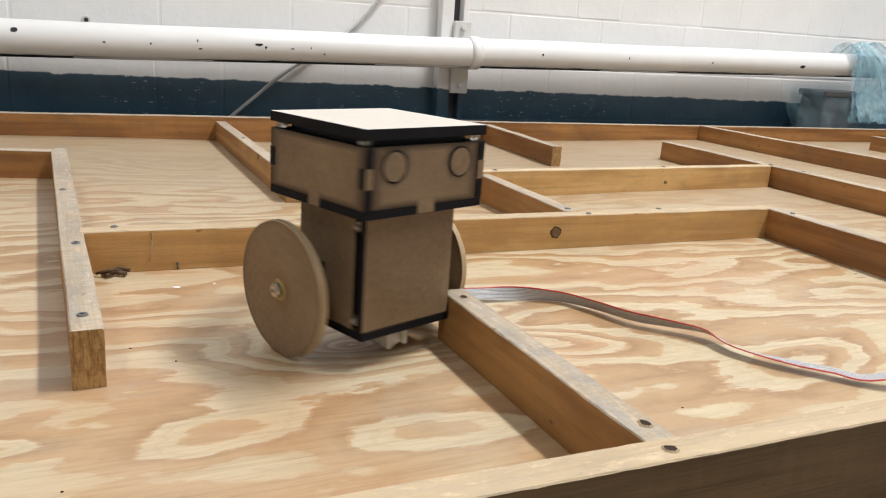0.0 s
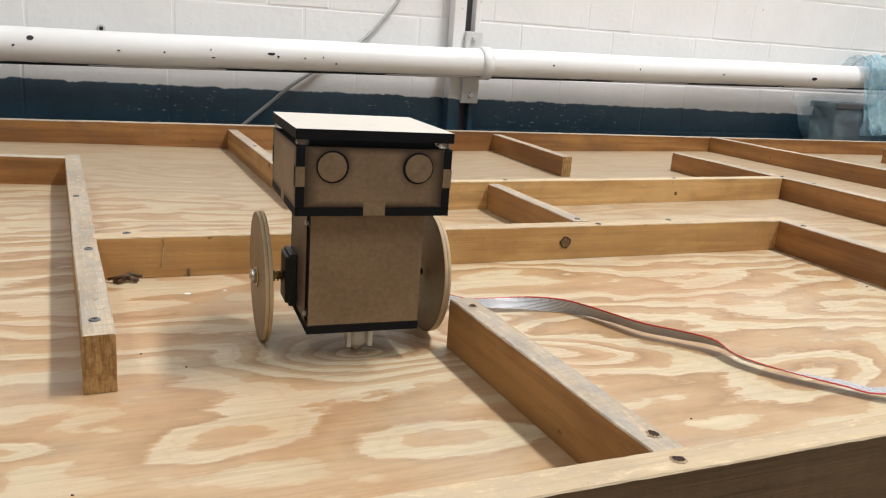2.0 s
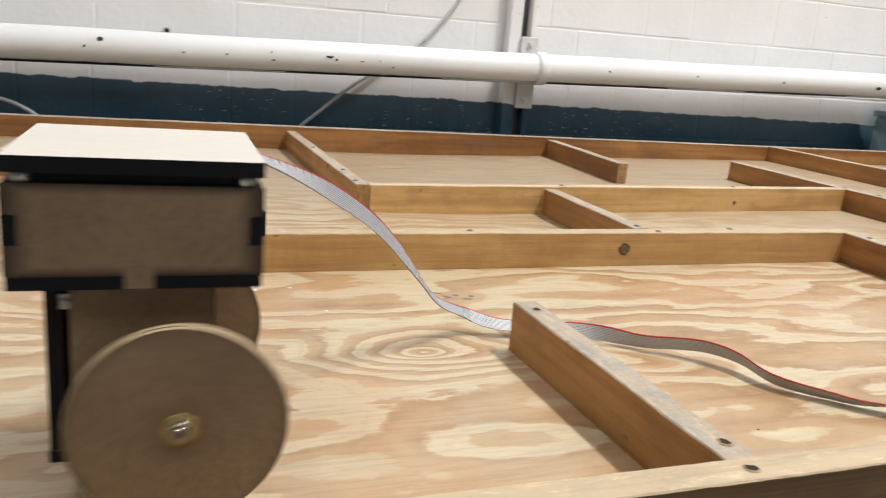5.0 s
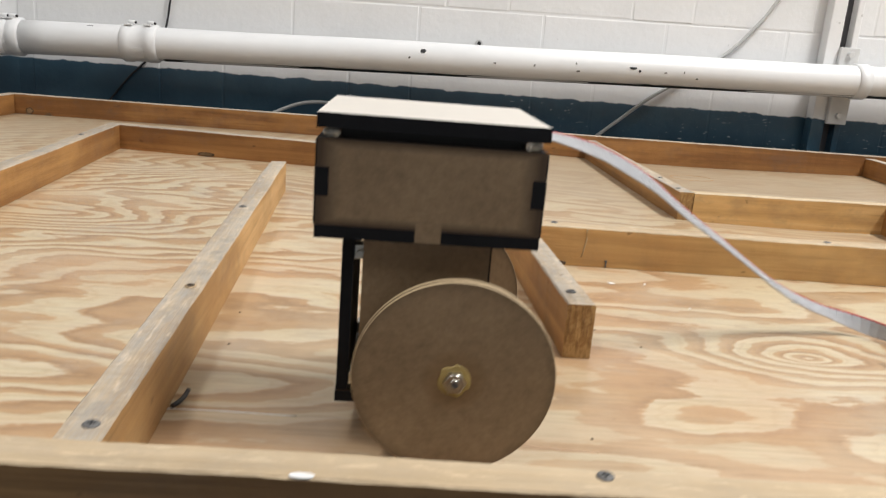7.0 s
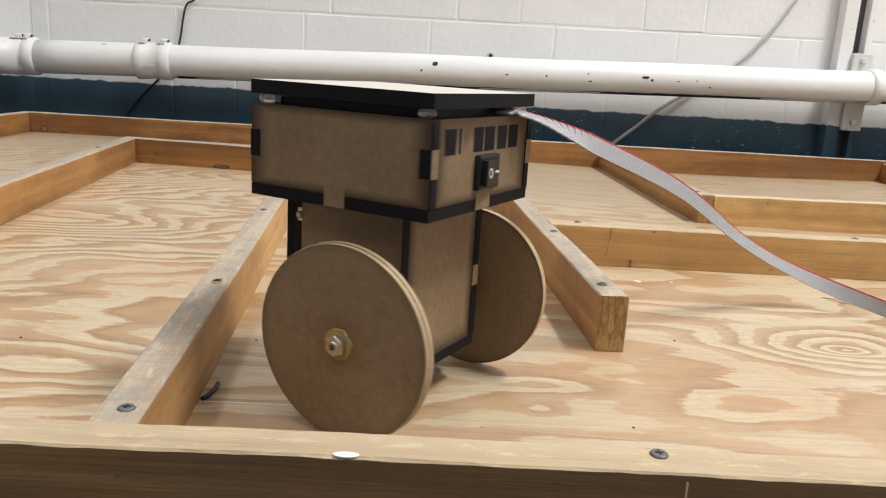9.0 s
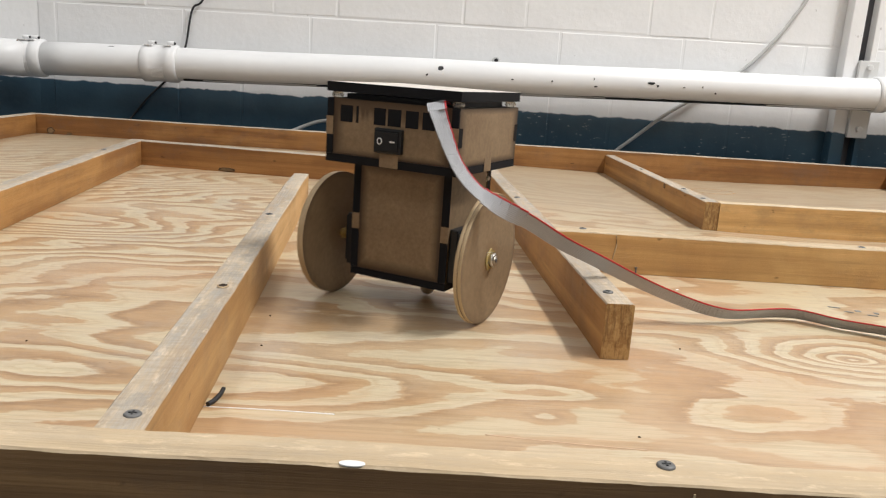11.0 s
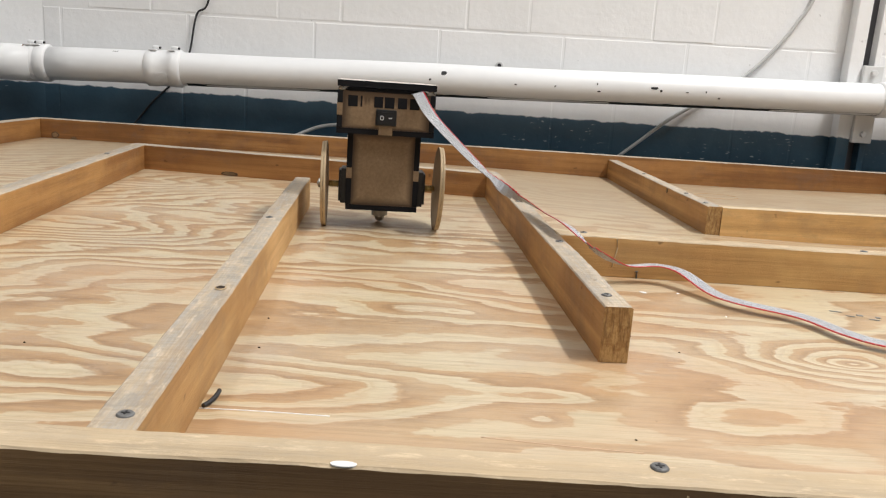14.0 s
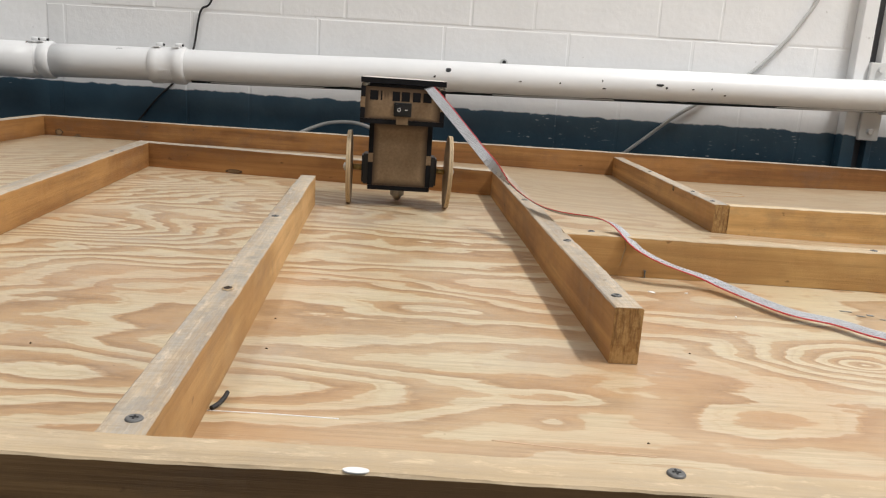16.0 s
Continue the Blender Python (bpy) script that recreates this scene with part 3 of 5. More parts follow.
for x0, x1, tabs in ((-0.488, -0.412, (-0.468, -0.428)), (-0.742, -0.694, (-0.73, -0.712))):
    bm = bmesh.new()
    xs = [x0, x0 + 0.003, x0 + 0.02, x0 + 0.022, x1 - 0.024, x1 - 0.022, x1 - 0.004, x1]
    rs = [PIPE_R + 0.0005, PIPE_R + 0.0045, PIPE_R + 0.0045, PIPE_R + 0.0032, PIPE_R + 0.0032, PIPE_R + 0.0048, PIPE_R + 0.0048, PIPE_R + 0.0005]
    tube(bm, [(x, PIPE_Y, pipe_z(x)) for x in xs], rs, 48)
    c = part("coupling", bm, M_PIPE, pipe, "painted pipe coupling with hose clamps")
    for x in tabs:
        bm = bmesh.new()
        disc(bm, (x, PIPE_Y - 0.008, pipe_z(x) + PIPE_R + 0.0075), "x", 0.0045, 0.014, 10, bevel=0.001)
        box(bm, x - 0.012, x + 0.004, PIPE_Y - 0.022, PIPE_Y - 0.004, pipe_z(x) + PIPE_R + 0.001, pipe_z(x) + PIPE_R + 0.0042, 0, 0.001)
        disc(bm, (x + 0.0085, PIPE_Y - 0.009, pipe_z(x) + PIPE_R + 0.0075), "x", 0.0025, 0.004, 8, (1, 1, 1))
        part("clamp_screw", bm, [M_PIPE, M_CHIP], c)
    for k in range(9):
        bm = bmesh.new()
        a = radians(-14 - 4.2 * k)
        y, z = PIPE_Y - (PIPE_R + 0.0036) * math.cos(a), pipe_z((x0 + x1) / 2) + (PIPE_R + 0.0036) * math.sin(a)
        box(bm, x0 + 0.024, x1 - 0.026, y - 0.0007, y + 0.0007, z - 0.0006, z + 0.0006)
        part("clamp_tooth", bm, M_PIPE, c)


bm = bmesh.new()
tube(bm, [(-0.7445, PIPE_Y - 0.001, 0.1438), (-0.7415, PIPE_Y - 0.001, 0.1439)], PIPE_R * 1.13, 48)
part("rust_seam", bm, M_RUST, pipe, "rusty seam at the coupling")


# black strip along the pipe's underside, its upper edge ragged
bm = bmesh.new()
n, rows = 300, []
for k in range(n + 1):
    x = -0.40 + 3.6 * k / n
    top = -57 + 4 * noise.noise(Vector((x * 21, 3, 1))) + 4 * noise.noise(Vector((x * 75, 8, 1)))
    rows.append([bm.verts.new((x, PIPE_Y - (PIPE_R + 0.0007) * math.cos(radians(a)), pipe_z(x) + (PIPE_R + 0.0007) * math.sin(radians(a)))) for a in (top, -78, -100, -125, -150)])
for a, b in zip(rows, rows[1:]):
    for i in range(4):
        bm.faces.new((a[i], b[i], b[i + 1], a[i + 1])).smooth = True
part("black_underside", bm, M_CHIP, pipe, "black underside with a ragged edge")


def pipe_chip(x, angle, w, h, seed, mat=M_CHIP):
    """A ragged bare spot in the paint, a flake lying on the round of the pipe."""
    rnd = random.Random(seed)
    bm = bmesh.new()
    ring = []
    for k in range(10):
        a = 2 * math.pi * k / 10
        f = rnd.uniform(0.65, 1.1)
        px, pa = x + w / 2 * f * math.cos(a), angle + math.degrees(h / 2 * f * math.sin(a) / PIPE_R)
        ring.append((px, pa))
    for lift in (0.0, 0.0006):
        for px, pa in ring:
            r = PIPE_R + lift
            bm.verts.new((px, PIPE_Y - r * math.cos(radians(pa)), pipe_z(px) + r * math.sin(radians(pa))))
    bm.verts.ensure_lookup_table()
    bm.faces.new([bm.verts[10 + k] for k in range(10)])
    for k in range(10):
        bm.faces.new([bm.verts[i] for i in (k, (k + 1) % 10, 10 + (k + 1) % 10, 10 + k)])
    part("paint_chip", bm, mat, pipe)


for k, c in enumerate(((0.146, 27, 0.013, 0.012), (0.118, 2, 0.006, 0.005), (0.598, 6, 0.016, 0.007), (0.613, -3, 0.007, 0.006), (0.152, 8, 0.006, 0.007),
                       (0.30, -2, 0.006, 0.003), (0.385, -2, 0.004, 0.005), (0.67, -4, 0.008, 0.003), (0.71, 0, 0.003, 0.005), (0.475, 12, 0.003, 0.006),
                       (1.29, 4, 0.006, 0.006), (1.55, 2, 0.004, 0.006), (1.83, -6, 0.007, 0.005), (2.17, -12, 0.028, 0.010), (0.48, -14, 0.010, 0.003),
                       (0.74, -20, 0.005, 0.004), (1.12, -30, 0.012, 0.003), (-0.55, 60, 0.014, 0.003))):
    pipe_chip(*c, k, M_CHIPW if k == 4 else M_CHIP)

# ---- the slotted steel upright that carries the pipe ----
strut = new("strut_upright")
tagged(strut, "white painted slotted steel upright with a pipe clamp", "steel upright")
bm = bmesh.new()
box(bm, 1.045, 1.076, 1.898, WALL_Y - 0.002, FLOOR_Z, 1.5, 0, 0.002)
box(bm, 1.101, 1.115, 1.898, WALL_Y - 0.002, FLOOR_Z, 1.5, 0, 0.002)
part("channel", bm, M_WALL, strut)
bm = bmesh.new()
box(bm, 1.076, 1.101, 1.922, WALL_Y - 0.002, FLOOR_Z, 1.5)
part("slot", bm, M_SLOT, strut)
for z0, z1, zb in ((0.219, 0.262, 0.247), (0.092, 0.156, 0.112)):
    bm = bmesh.new()
    box(bm, 1.074, 1.119, 1.886, 1.897, z0, z1, 0, 0.0025)
    b = part("bracket", bm, M_STEEL, strut)
    bm = bmesh.new()
    disc(bm, (1.096, 1.882, zb), "y", 0.007, 0.008, 6, bevel=0.001)
    part("bolt", bm, M_STEEL, b)
bm = bmesh.new()
cz = pipe_z(1.108)
ringpts = [(1.10, PIPE_R + 0.0002), (1.101, PIPE_R + 0.004), (1.126, PIPE_R + 0.004), (1.127, PIPE_R + 0.0002)]
tube(bm, [(x, PIPE_Y, pipe_z(x)) for x, _ in ringpts], [r for _, r in ringpts], 44)
part("pipe_clamp", bm, M_PIPE, strut, "painted strap clamp round the pipe")

# ---- loose wires on the wall, the bolt ----
wire = thing("wall_cable", None, M_WIRE, "loose grey cable hanging down the wall behind the pipe", "cable")
bm = bmesh.new()
tube(bm, curve_points([(0.495, 1.90, -0.045), (0.545, 1.916, 0.010), (0.605, 1.92, 0.062), (0.672, 1.922, 0.118), (0.75, 1.923, 0.170), (0.83, 1.923, 0.226), (0.89, 1.923, 0.292), (0.925, 1.923, 0.345), (0.96, 1.923, 0.42), (1.02, 1.924, 0.7), (1.03, 1.924, 1.5)]), 0.0042, 8)
part("sheath", bm, M_WIRE, wire)
wire = thing("black_wall_wire", None, M_WIREB, "thin black wire running behind the pipe coupling", "cable")
bm = bmesh.new()
tube(bm, curve_points([(-0.575, 1.80, -0.045), (-0.545, 1.915, 0.018), (-0.50, 1.923, 0.075), (-0.455, 1.924, 0.122), (-0.421, 1.924, 0.18), (-0.408, 1.924, 0.247), (-0.40, 1.924, 0.275), (-0.375, 1.924, 0.31), (-0.36, 1.924, 0.5), (-0.36, 1.924, 1.4)]), 0.0023, 8)
part("sheath", bm, M_WIREB, wire)
wire = thing("looped_cable", None, M_WIRE, "pale grey cable looping up behind the far beam", "cable")
bm = bmesh.new()
tube(bm, curve_points([(-0.26, 1.85, -0.047), (-0.215, 1.87, 0.0), (-0.165, 1.88, 0.028), (-0.11, 1.885, 0.050), (-0.05, 1.885, 0.054), (0.0, 1.88, 0.038), (0.04, 1.87, 0.008), (0.07, 1.85, -0.047)]), 0.004, 8)
part("sheath", bm, M_WIRE, wire)
bm = bmesh.new()
disc(bm, (0.271, WALL_Y - 0.002, 0.2075), "y", 0.0085, 0.006, 16, bevel=0.001)
bolt = thing("wall_anchor", bm, M_STEEL, "painted anchor bolt in the block wall", "bolt")
bm = bmesh.new()
disc(bm, (0.271, WALL_Y - 0.006, 0.2075), "y", 0.0045, 0.006, 8, bevel=0.001)
part("bolt_head", bm, M_CHIP, bolt)

# ---- blue plastic bag over the pipe's end ----
bag = new("plastic_bag")
tagged(bag, "crumpled translucent blue plastic bag over the pipe end", "plastic bag")


def film_sheet(name, path, left, right, folds, amp, seed, film=M_FILM):
    """A film laid along a path of (y, z) points, its two sides by x at the start and the end, gathered into soft folds."""
    bm = bmesh.new()
    run = curve_points([(0, y, z) for y, z in path], per=9)
    n, rows = 44, []
    for j, p in enumerate(run):
        v = j / (len(run) - 1)
        x0, x1 = left[0] + (left[1] - left[0]) * v, right[0] + (right[1] - right[0]) * v
        row = []
        for i in range(n + 1):
            u = i / n
            q = Vector((u * folds, v * 2.2, seed * 5.3))
            lift = amp * (noise.noise(q) + 0.5 * abs(noise.noise(q * 2.3)) + 0.25 * noise.noise(q * 5.1))
            x = x0 + (x1 - x0) * u + 0.022 * noise.noise(Vector((v * 3.1, (u > 0.5) * 4.0, seed))) * abs(2 * u - 1)
            row.append(bm.verts.new((x, p.y - abs(lift), p.z + 0.6 * lift)))
        rows.append(row)
    for r0, r1 in zip(rows, rows[1:]):
        for i in range(n):
            bm.faces.new((r0[i], r0[i + 1], r1[i + 1], r1[i])).smooth = True
    return part(name, bm, film, bag)


PZ = pipe_z(2.43)
film_sheet("bag_front", [(1.776, 0.06), (1.786, 0.10), (1.80, 0.16), (1.812, PZ), (1.822, PZ + 0.035), (1.85, PZ + 0.062), (1.875, PZ + 0.05), (1.90, PZ + 0.01)], (2.385, 2.335), (2.56, 2.46), 5.0, 0.026, 1)
film_sheet("bag_inner", [(1.79, 0.055), (1.80, 0.10), (1.812, 0.17), (1.82, PZ + 0.02), (1.845, PZ + 0.045)], (2.36, 2.36), (2.56, 2.47), 7.0, 0.016, 2)
film_sheet("bag_skirt", [(1.775, 0.0), (1.785, 0.06), (1.80, 0.11), (1.822, 0.158)], (2.11, 2.09), (2.40, 2.38), 4.0, 0.008, 3, M_FILM_THIN)
bm = bmesh.new()
box(bm, 2.265, 2.43, 1.81, 1.90, FLOOR_Z, 0.142, 0, 0.008)
box(bm, 2.258, 2.437, 1.804, 1.906, 0.128, 0.146, 0, 0.004)
thing("grey_crate", bm, M_SLOT, "dark grey lidded box under the plastic bag by the wall", "box")

# ---- the maze: ply sheet and battens ----
H, W = 0.038, 0.0192
X0, X1, Y0, Y1 = -0.675, 2.53, 0.380, 1.747
bm = bmesh.new()
nx, ny = 64, 28
grid = [[bm.verts.new((X0 + (X1 - X0) * i / nx, Y0 + (Y1 - Y0) * j / ny, 0)) for i in range(nx + 1)] for j in range(ny + 1)]
for row in grid:
    for v in row:
        v.co.z = sag(v.co.x, v.co.y)
for j in range(ny):
    for i in range(nx):
        bm.faces.new((grid[j][i], grid[j][i + 1], grid[j + 1][i + 1], grid[j + 1][i])).smooth = True
made = bmesh.ops.extrude_face_region(bm, geom=bm.faces[:])
for v in made["geom"]:
    if isinstance(v, bmesh.types.BMVert):
        v.co.z -= 0.012
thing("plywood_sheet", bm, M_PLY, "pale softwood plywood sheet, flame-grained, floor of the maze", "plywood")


M_TORN = plain("torn_wood", (0.40, 0.29, 0.175), 0.8, 0, 0.5, 300, 0.0006)


def batten(x0, y0, x1, y1, label, seed, height=H, below=0.0, width=W, screws=(), holes=(), wobble=1.0, face=None, top=None):
    """A sawn batten on the sheet between two points; screws and holes by their distance along it."""
    rnd = random.Random(seed)
    a, b = Vector((x0, y0, sag(x0, y0))), Vector((x1, y1, sag(x1, y1)))
    d = b - a
    length, n = d.length, min(420, max(8, int(d.length / 0.0075)))
    bm = bmesh.new()
    half, rings, c = width / 2, [], 0.0014
    for k in range(n + 1):
        u = length * k / n
        wv = 0.0005 * wobble * noise.noise(Vector((u * 9, seed * 3.7, 0)))
        hv = 0.0006 * wobble * noise.noise(Vector((u * 11, seed * 1.9, 4)))
        worn = [c * (0.5 + 0.5 * abs(noise.noise(Vector((u * 70, seed * 2.3, 7 * q)))) + 1.6 * max(0, noise.noise(Vector((u * 31, seed * 5.1, 9 * q))) - 0.48)) for q in (0, 1)]
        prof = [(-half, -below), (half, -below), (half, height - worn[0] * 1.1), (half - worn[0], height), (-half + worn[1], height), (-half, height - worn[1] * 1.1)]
        here = a + d * (k / n)
        settle = min(0.0, sag(here.x, here.y) - here.z)
        ring = []
        for i, (y, z) in enumerate(prof):
            upper = z > height * 0.5
            ring.append(bm.verts.new((u, y + wv + rnd.uniform(-1, 1) * 0.00014 * upper, z + 0.0003 + (0.0 if upper else settle) + (hv + rnd.uniform(-1, 1) * 0.00014) * upper)))
        rings.append(ring)
    for r0, r1 in zip(rings, rings[1:]):
        for i in range(6):
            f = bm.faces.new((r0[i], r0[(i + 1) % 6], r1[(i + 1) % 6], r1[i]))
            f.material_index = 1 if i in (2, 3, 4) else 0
    for ring in (rings[0], rings[-1]):
        bm.faces.new(ring).material_index = 2
    x = d.normalized()
    y = Vector((0, 0, 1)).cross(x).normalized()
    m = Matrix((x, y, x.cross(y))).transposed().to_4x4()
    m.translation = a
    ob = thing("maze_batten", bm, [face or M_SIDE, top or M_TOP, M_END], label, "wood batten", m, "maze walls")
    for u, v in screws:
        bm = bmesh.new()
        disc(bm, (u, v, height + 0.0002), "z", 0.0036, 0.0022, 16, bevel=0.0006)
        box(bm, u - 0.0017, u + 0.0017, v - 0.0004, v + 0.0004, height + 0.0010, height + 0.0015, 1)
        box(bm, u - 0.0004, u + 0.0004, v - 0.0017, v + 0.0017, height + 0.0010, height + 0.00152, 1)
        part("screw", bm, [M_SCREW, M_CHIP], ob)
    for u, v in holes:
        bm = bmesh.new()
        n = 18
        rim, lip, deep = [], [], []
        for i in range(n):
            q = 2 * math.pi * i / n
            k = rnd.uniform(0.75, 1.3)
            for ring, r, z in ((rim, 0.0037 * k, 0.0005), (lip, 0.0028 * (0.3 + 0.7 * k), 0.0011), (deep, 0.0014, 0.0009)):
                ring.append(bm.verts.new((u + 1.15 * r * math.cos(q), v + 0.9 * r * math.sin(q), height + z)))
        for i in range(n):
            j = (i + 1) % n
            bm.faces.new((rim[i], rim[j], lip[j], lip[i])).material_index = 1
            bm.faces.new((lip[i], lip[j], deep[j], deep[i])).material_index = 0
        bm.faces.new(deep)
        part("screw_hole", bm, [M_HOLE, M_TORN], ob, "torn screw hole")
    return ob


SIDEY = "aged pine batten, worn pale top, "
front = batten(-0.675, 0.4000, 2.53, 0.3575, "long pine front beam with a worn pale top edge", 1, H + 0.0009, 0.05, 0.0195, screws=[(0.888, 0.004)], holes=[(1.177, -0.001)], face=M_DIRTY_SHADE, top=M_FTOP)
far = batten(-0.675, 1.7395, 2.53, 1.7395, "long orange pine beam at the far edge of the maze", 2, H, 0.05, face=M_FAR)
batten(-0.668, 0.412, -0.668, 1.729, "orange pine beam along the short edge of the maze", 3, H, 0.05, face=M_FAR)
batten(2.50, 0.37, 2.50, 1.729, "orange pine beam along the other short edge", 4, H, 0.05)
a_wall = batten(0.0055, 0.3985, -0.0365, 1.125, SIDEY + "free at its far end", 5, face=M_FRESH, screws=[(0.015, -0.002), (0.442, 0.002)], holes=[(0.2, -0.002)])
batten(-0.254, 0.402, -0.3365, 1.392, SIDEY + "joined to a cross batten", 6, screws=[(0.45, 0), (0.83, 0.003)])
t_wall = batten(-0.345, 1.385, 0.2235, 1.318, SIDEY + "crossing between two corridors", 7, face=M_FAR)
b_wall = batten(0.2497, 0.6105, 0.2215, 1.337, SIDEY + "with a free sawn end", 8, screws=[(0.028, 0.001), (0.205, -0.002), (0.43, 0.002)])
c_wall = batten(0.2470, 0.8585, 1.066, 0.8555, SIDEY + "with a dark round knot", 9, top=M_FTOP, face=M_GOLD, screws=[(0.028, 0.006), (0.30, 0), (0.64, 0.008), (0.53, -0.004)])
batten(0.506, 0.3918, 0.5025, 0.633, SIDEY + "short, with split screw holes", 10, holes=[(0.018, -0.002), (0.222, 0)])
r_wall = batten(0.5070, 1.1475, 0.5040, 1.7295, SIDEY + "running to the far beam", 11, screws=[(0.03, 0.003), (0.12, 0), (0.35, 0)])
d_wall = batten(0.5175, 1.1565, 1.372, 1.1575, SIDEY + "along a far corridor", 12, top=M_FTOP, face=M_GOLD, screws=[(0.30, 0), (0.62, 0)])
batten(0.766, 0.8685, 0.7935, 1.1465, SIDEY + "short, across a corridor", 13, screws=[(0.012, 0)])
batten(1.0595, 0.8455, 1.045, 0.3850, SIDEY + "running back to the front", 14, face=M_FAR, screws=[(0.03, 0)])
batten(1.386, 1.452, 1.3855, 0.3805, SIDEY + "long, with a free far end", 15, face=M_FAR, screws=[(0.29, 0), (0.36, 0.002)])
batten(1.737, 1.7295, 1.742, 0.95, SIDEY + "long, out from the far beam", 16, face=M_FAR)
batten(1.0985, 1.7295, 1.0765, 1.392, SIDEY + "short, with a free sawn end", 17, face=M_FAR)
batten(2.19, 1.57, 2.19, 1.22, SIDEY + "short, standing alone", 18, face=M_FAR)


def knot(ob, u, z, w, h, seed, side=-1, hollow=False, width=W):
    """A dark knot in a batten's face, its bark ring a little proud."""
    rnd = random.Random(seed)
    y = side * (width / 2 + 0.0002)
    bm = bmesh.new()
    n = 22
    outer = [(u + w / 2 * k * math.cos(a), z + h / 2 * k * math.sin(a)) for a, k in ((2 * math.pi * i / n, rnd.uniform(0.88, 1.1)) for i in range(n))]
    for scale, lift, mat in ((1.0, 0.0004, 0), (0.74, 0.0009, 1)):
        base = [bm.verts.new((u + (px - u) * scale, y - side * 0.001, z + (pz - z) * scale)) for px, pz in outer]
        top = [bm.verts.new((u + (px - u) * scale * 0.96, y + side * lift, z + (pz - z) * scale * 0.96)) for px, pz in outer]
        bm.faces.new(top).material_index = mat
        for i in range(n):
            bm.faces.new((base[i], base[(i + 1) % n], top[(i + 1) % n], top[i])).material_index = mat
    part("knot", bm, [M_CHIP if hollow else M_KNOT, M_KNOT if hollow else M_BARK], ob, "dark round knot")


M_BARK = plain("knot_heart", (0.20, 0.125, 0.06), 0.7, 0, 0.5, 260, 0.0006)
knot(c_wall, 0.4845, 0.0195, 0.0150, 0.0140, 1)
knot(far, 0.045, 0.0065, 0.016, 0.014, 2)
knot(far, 0.082, 0.001, 0.012, 0.009, 3)
knot(front, 0.798, 0.004, 0.030, 0.026, 4, -1, True, 0.0195)
knot(r_wall, 0.18, 0.033, 0.009, 0.008, 5, 1)
knot(d_wall, 0.62, 0.014, 0.006, 0.006, 6)
knot(t_wall, 0.16, 0.004, 0.030, 0.007, 7)

# a nail and a split in the cross batten
bm = bmesh.new()
tube(bm, [(0.080, -W / 2 - 0.0006, 0.0004), (0.0795, -W / 2 - 0.0008, 0.007)], 0.0008, 8)
disc(bm, (0.0795, -W / 2 - 0.001, 0.007), "z", 0.0014, 0.0007, 10)
part("nail", bm, M_SCREW, c_wall)
bm = bmesh.new()
tube(bm, [(0.0575, -W / 2 - 0.0002, H - 0.001), (0.0585, -W / 2 - 0.0004, 0.027), (0.0565, -W / 2 - 0.0004, 0.017), (0.0555, -W / 2, 0.010)], 0.0006, 6)
part("splinter", bm, M_RIM, c_wall)

# white paint dab and a saw line on the front beam
bm = bmesh.new()
disc(bm, (0.771, -0.0082, H + 0.0014), "z", 0.0048, 0.0006, 18)
for v in bm.verts:
    v.co.y = -0.0082 + (v.co.y + 0.0082) * 0.42
part("paint_dab", bm, M_CHIPW, front, "dab of white paint")
bm = bmesh.new()
box(bm, 0.8945, 0.8953, -0.01015, -0.0094, -0.05, H - 0.002)
part("saw_line", bm, M_RIM, front)


# ---- the robot ----
R, T = 0.0480, 0.0650          # wheel radius, wheel mid-plane from the middle
HW, HB, HZ0, HZ1 = 0.0530, -0.0352, 0.1085, 0.1540
BW, BF, BB, BZ0 = 0.0405, 0.0560, -0.0150, 0.0215
TH = 0.0058                    # board thickness

robot = new("wheeled_robot")
tagged(robot, "small two-wheeled robot of laser-cut brown hardboard, black charred edges", "robot")


def flat_panel(name, parent, x0, x1, y0, y1, z0, z1, label="", mats=None, bevel=0.0005):
    """A laser-cut sheet: brown faces, charred cut edges."""
    bm = bmesh.new()
    faces = box(bm, x0, x1, y0, y1, z0, z1, 0)
    size = (x1 - x0, y1 - y0, z1 - z0)
    thin = size.index(min(size))
    bm.normal_update()
    for f in faces:
        f.material_index = 0 if abs(f.normal[thin]) > 0.9 else 1
    return part(name, bm, mats or [M_PANEL["XYZ"[thin]], M_CHAR], parent, label)


def tab(parent, x0, x1, y0, y1, z0, z1, mat=M_CHAR):
    bm = bmesh.new()
    box(bm, x0, x1, y0, y1, z0, z1, 0, 0.0004 if mat is M_CHAR else 0.0)
    return part("finger_tab", bm, mat, parent)


head = new("head")
head.parent = robot
E_ = 0.0006                    # how far finger tabs stand proud
# bottom plate of the head, with its notches filled by the walls' tabs
flat_panel("bottom_plate", head, -HW, HW, HB, HF, HZ0, HZ0 + TH)
SEAM = HZ0 + TH + 0.0002
flat_panel("side_panel", head, -HW, -HW + TH, HB + 0.0002, HF - 0.0002, SEAM, HZ1)
flat_panel("side_panel", head, HW - TH, HW, HB + 0.0002, HF - 0.0002, SEAM, HZ1)
front_panel = flat_panel("face_panel", head, -HW + TH, HW - TH, HF - TH, HF, SEAM, HZ1, "front panel with two round eyes", [M_FACE, M_CHAR])
back_panel = flat_panel("back_panel", head, -HW + TH, HW - TH, HB, HB + TH, SEAM, HZ1, "back panel with a switch and cut lettering", [M_BACK, M_CHAR])
zm0, zm1 = HZ0 + 0.0195, HZ0 + 0.0325
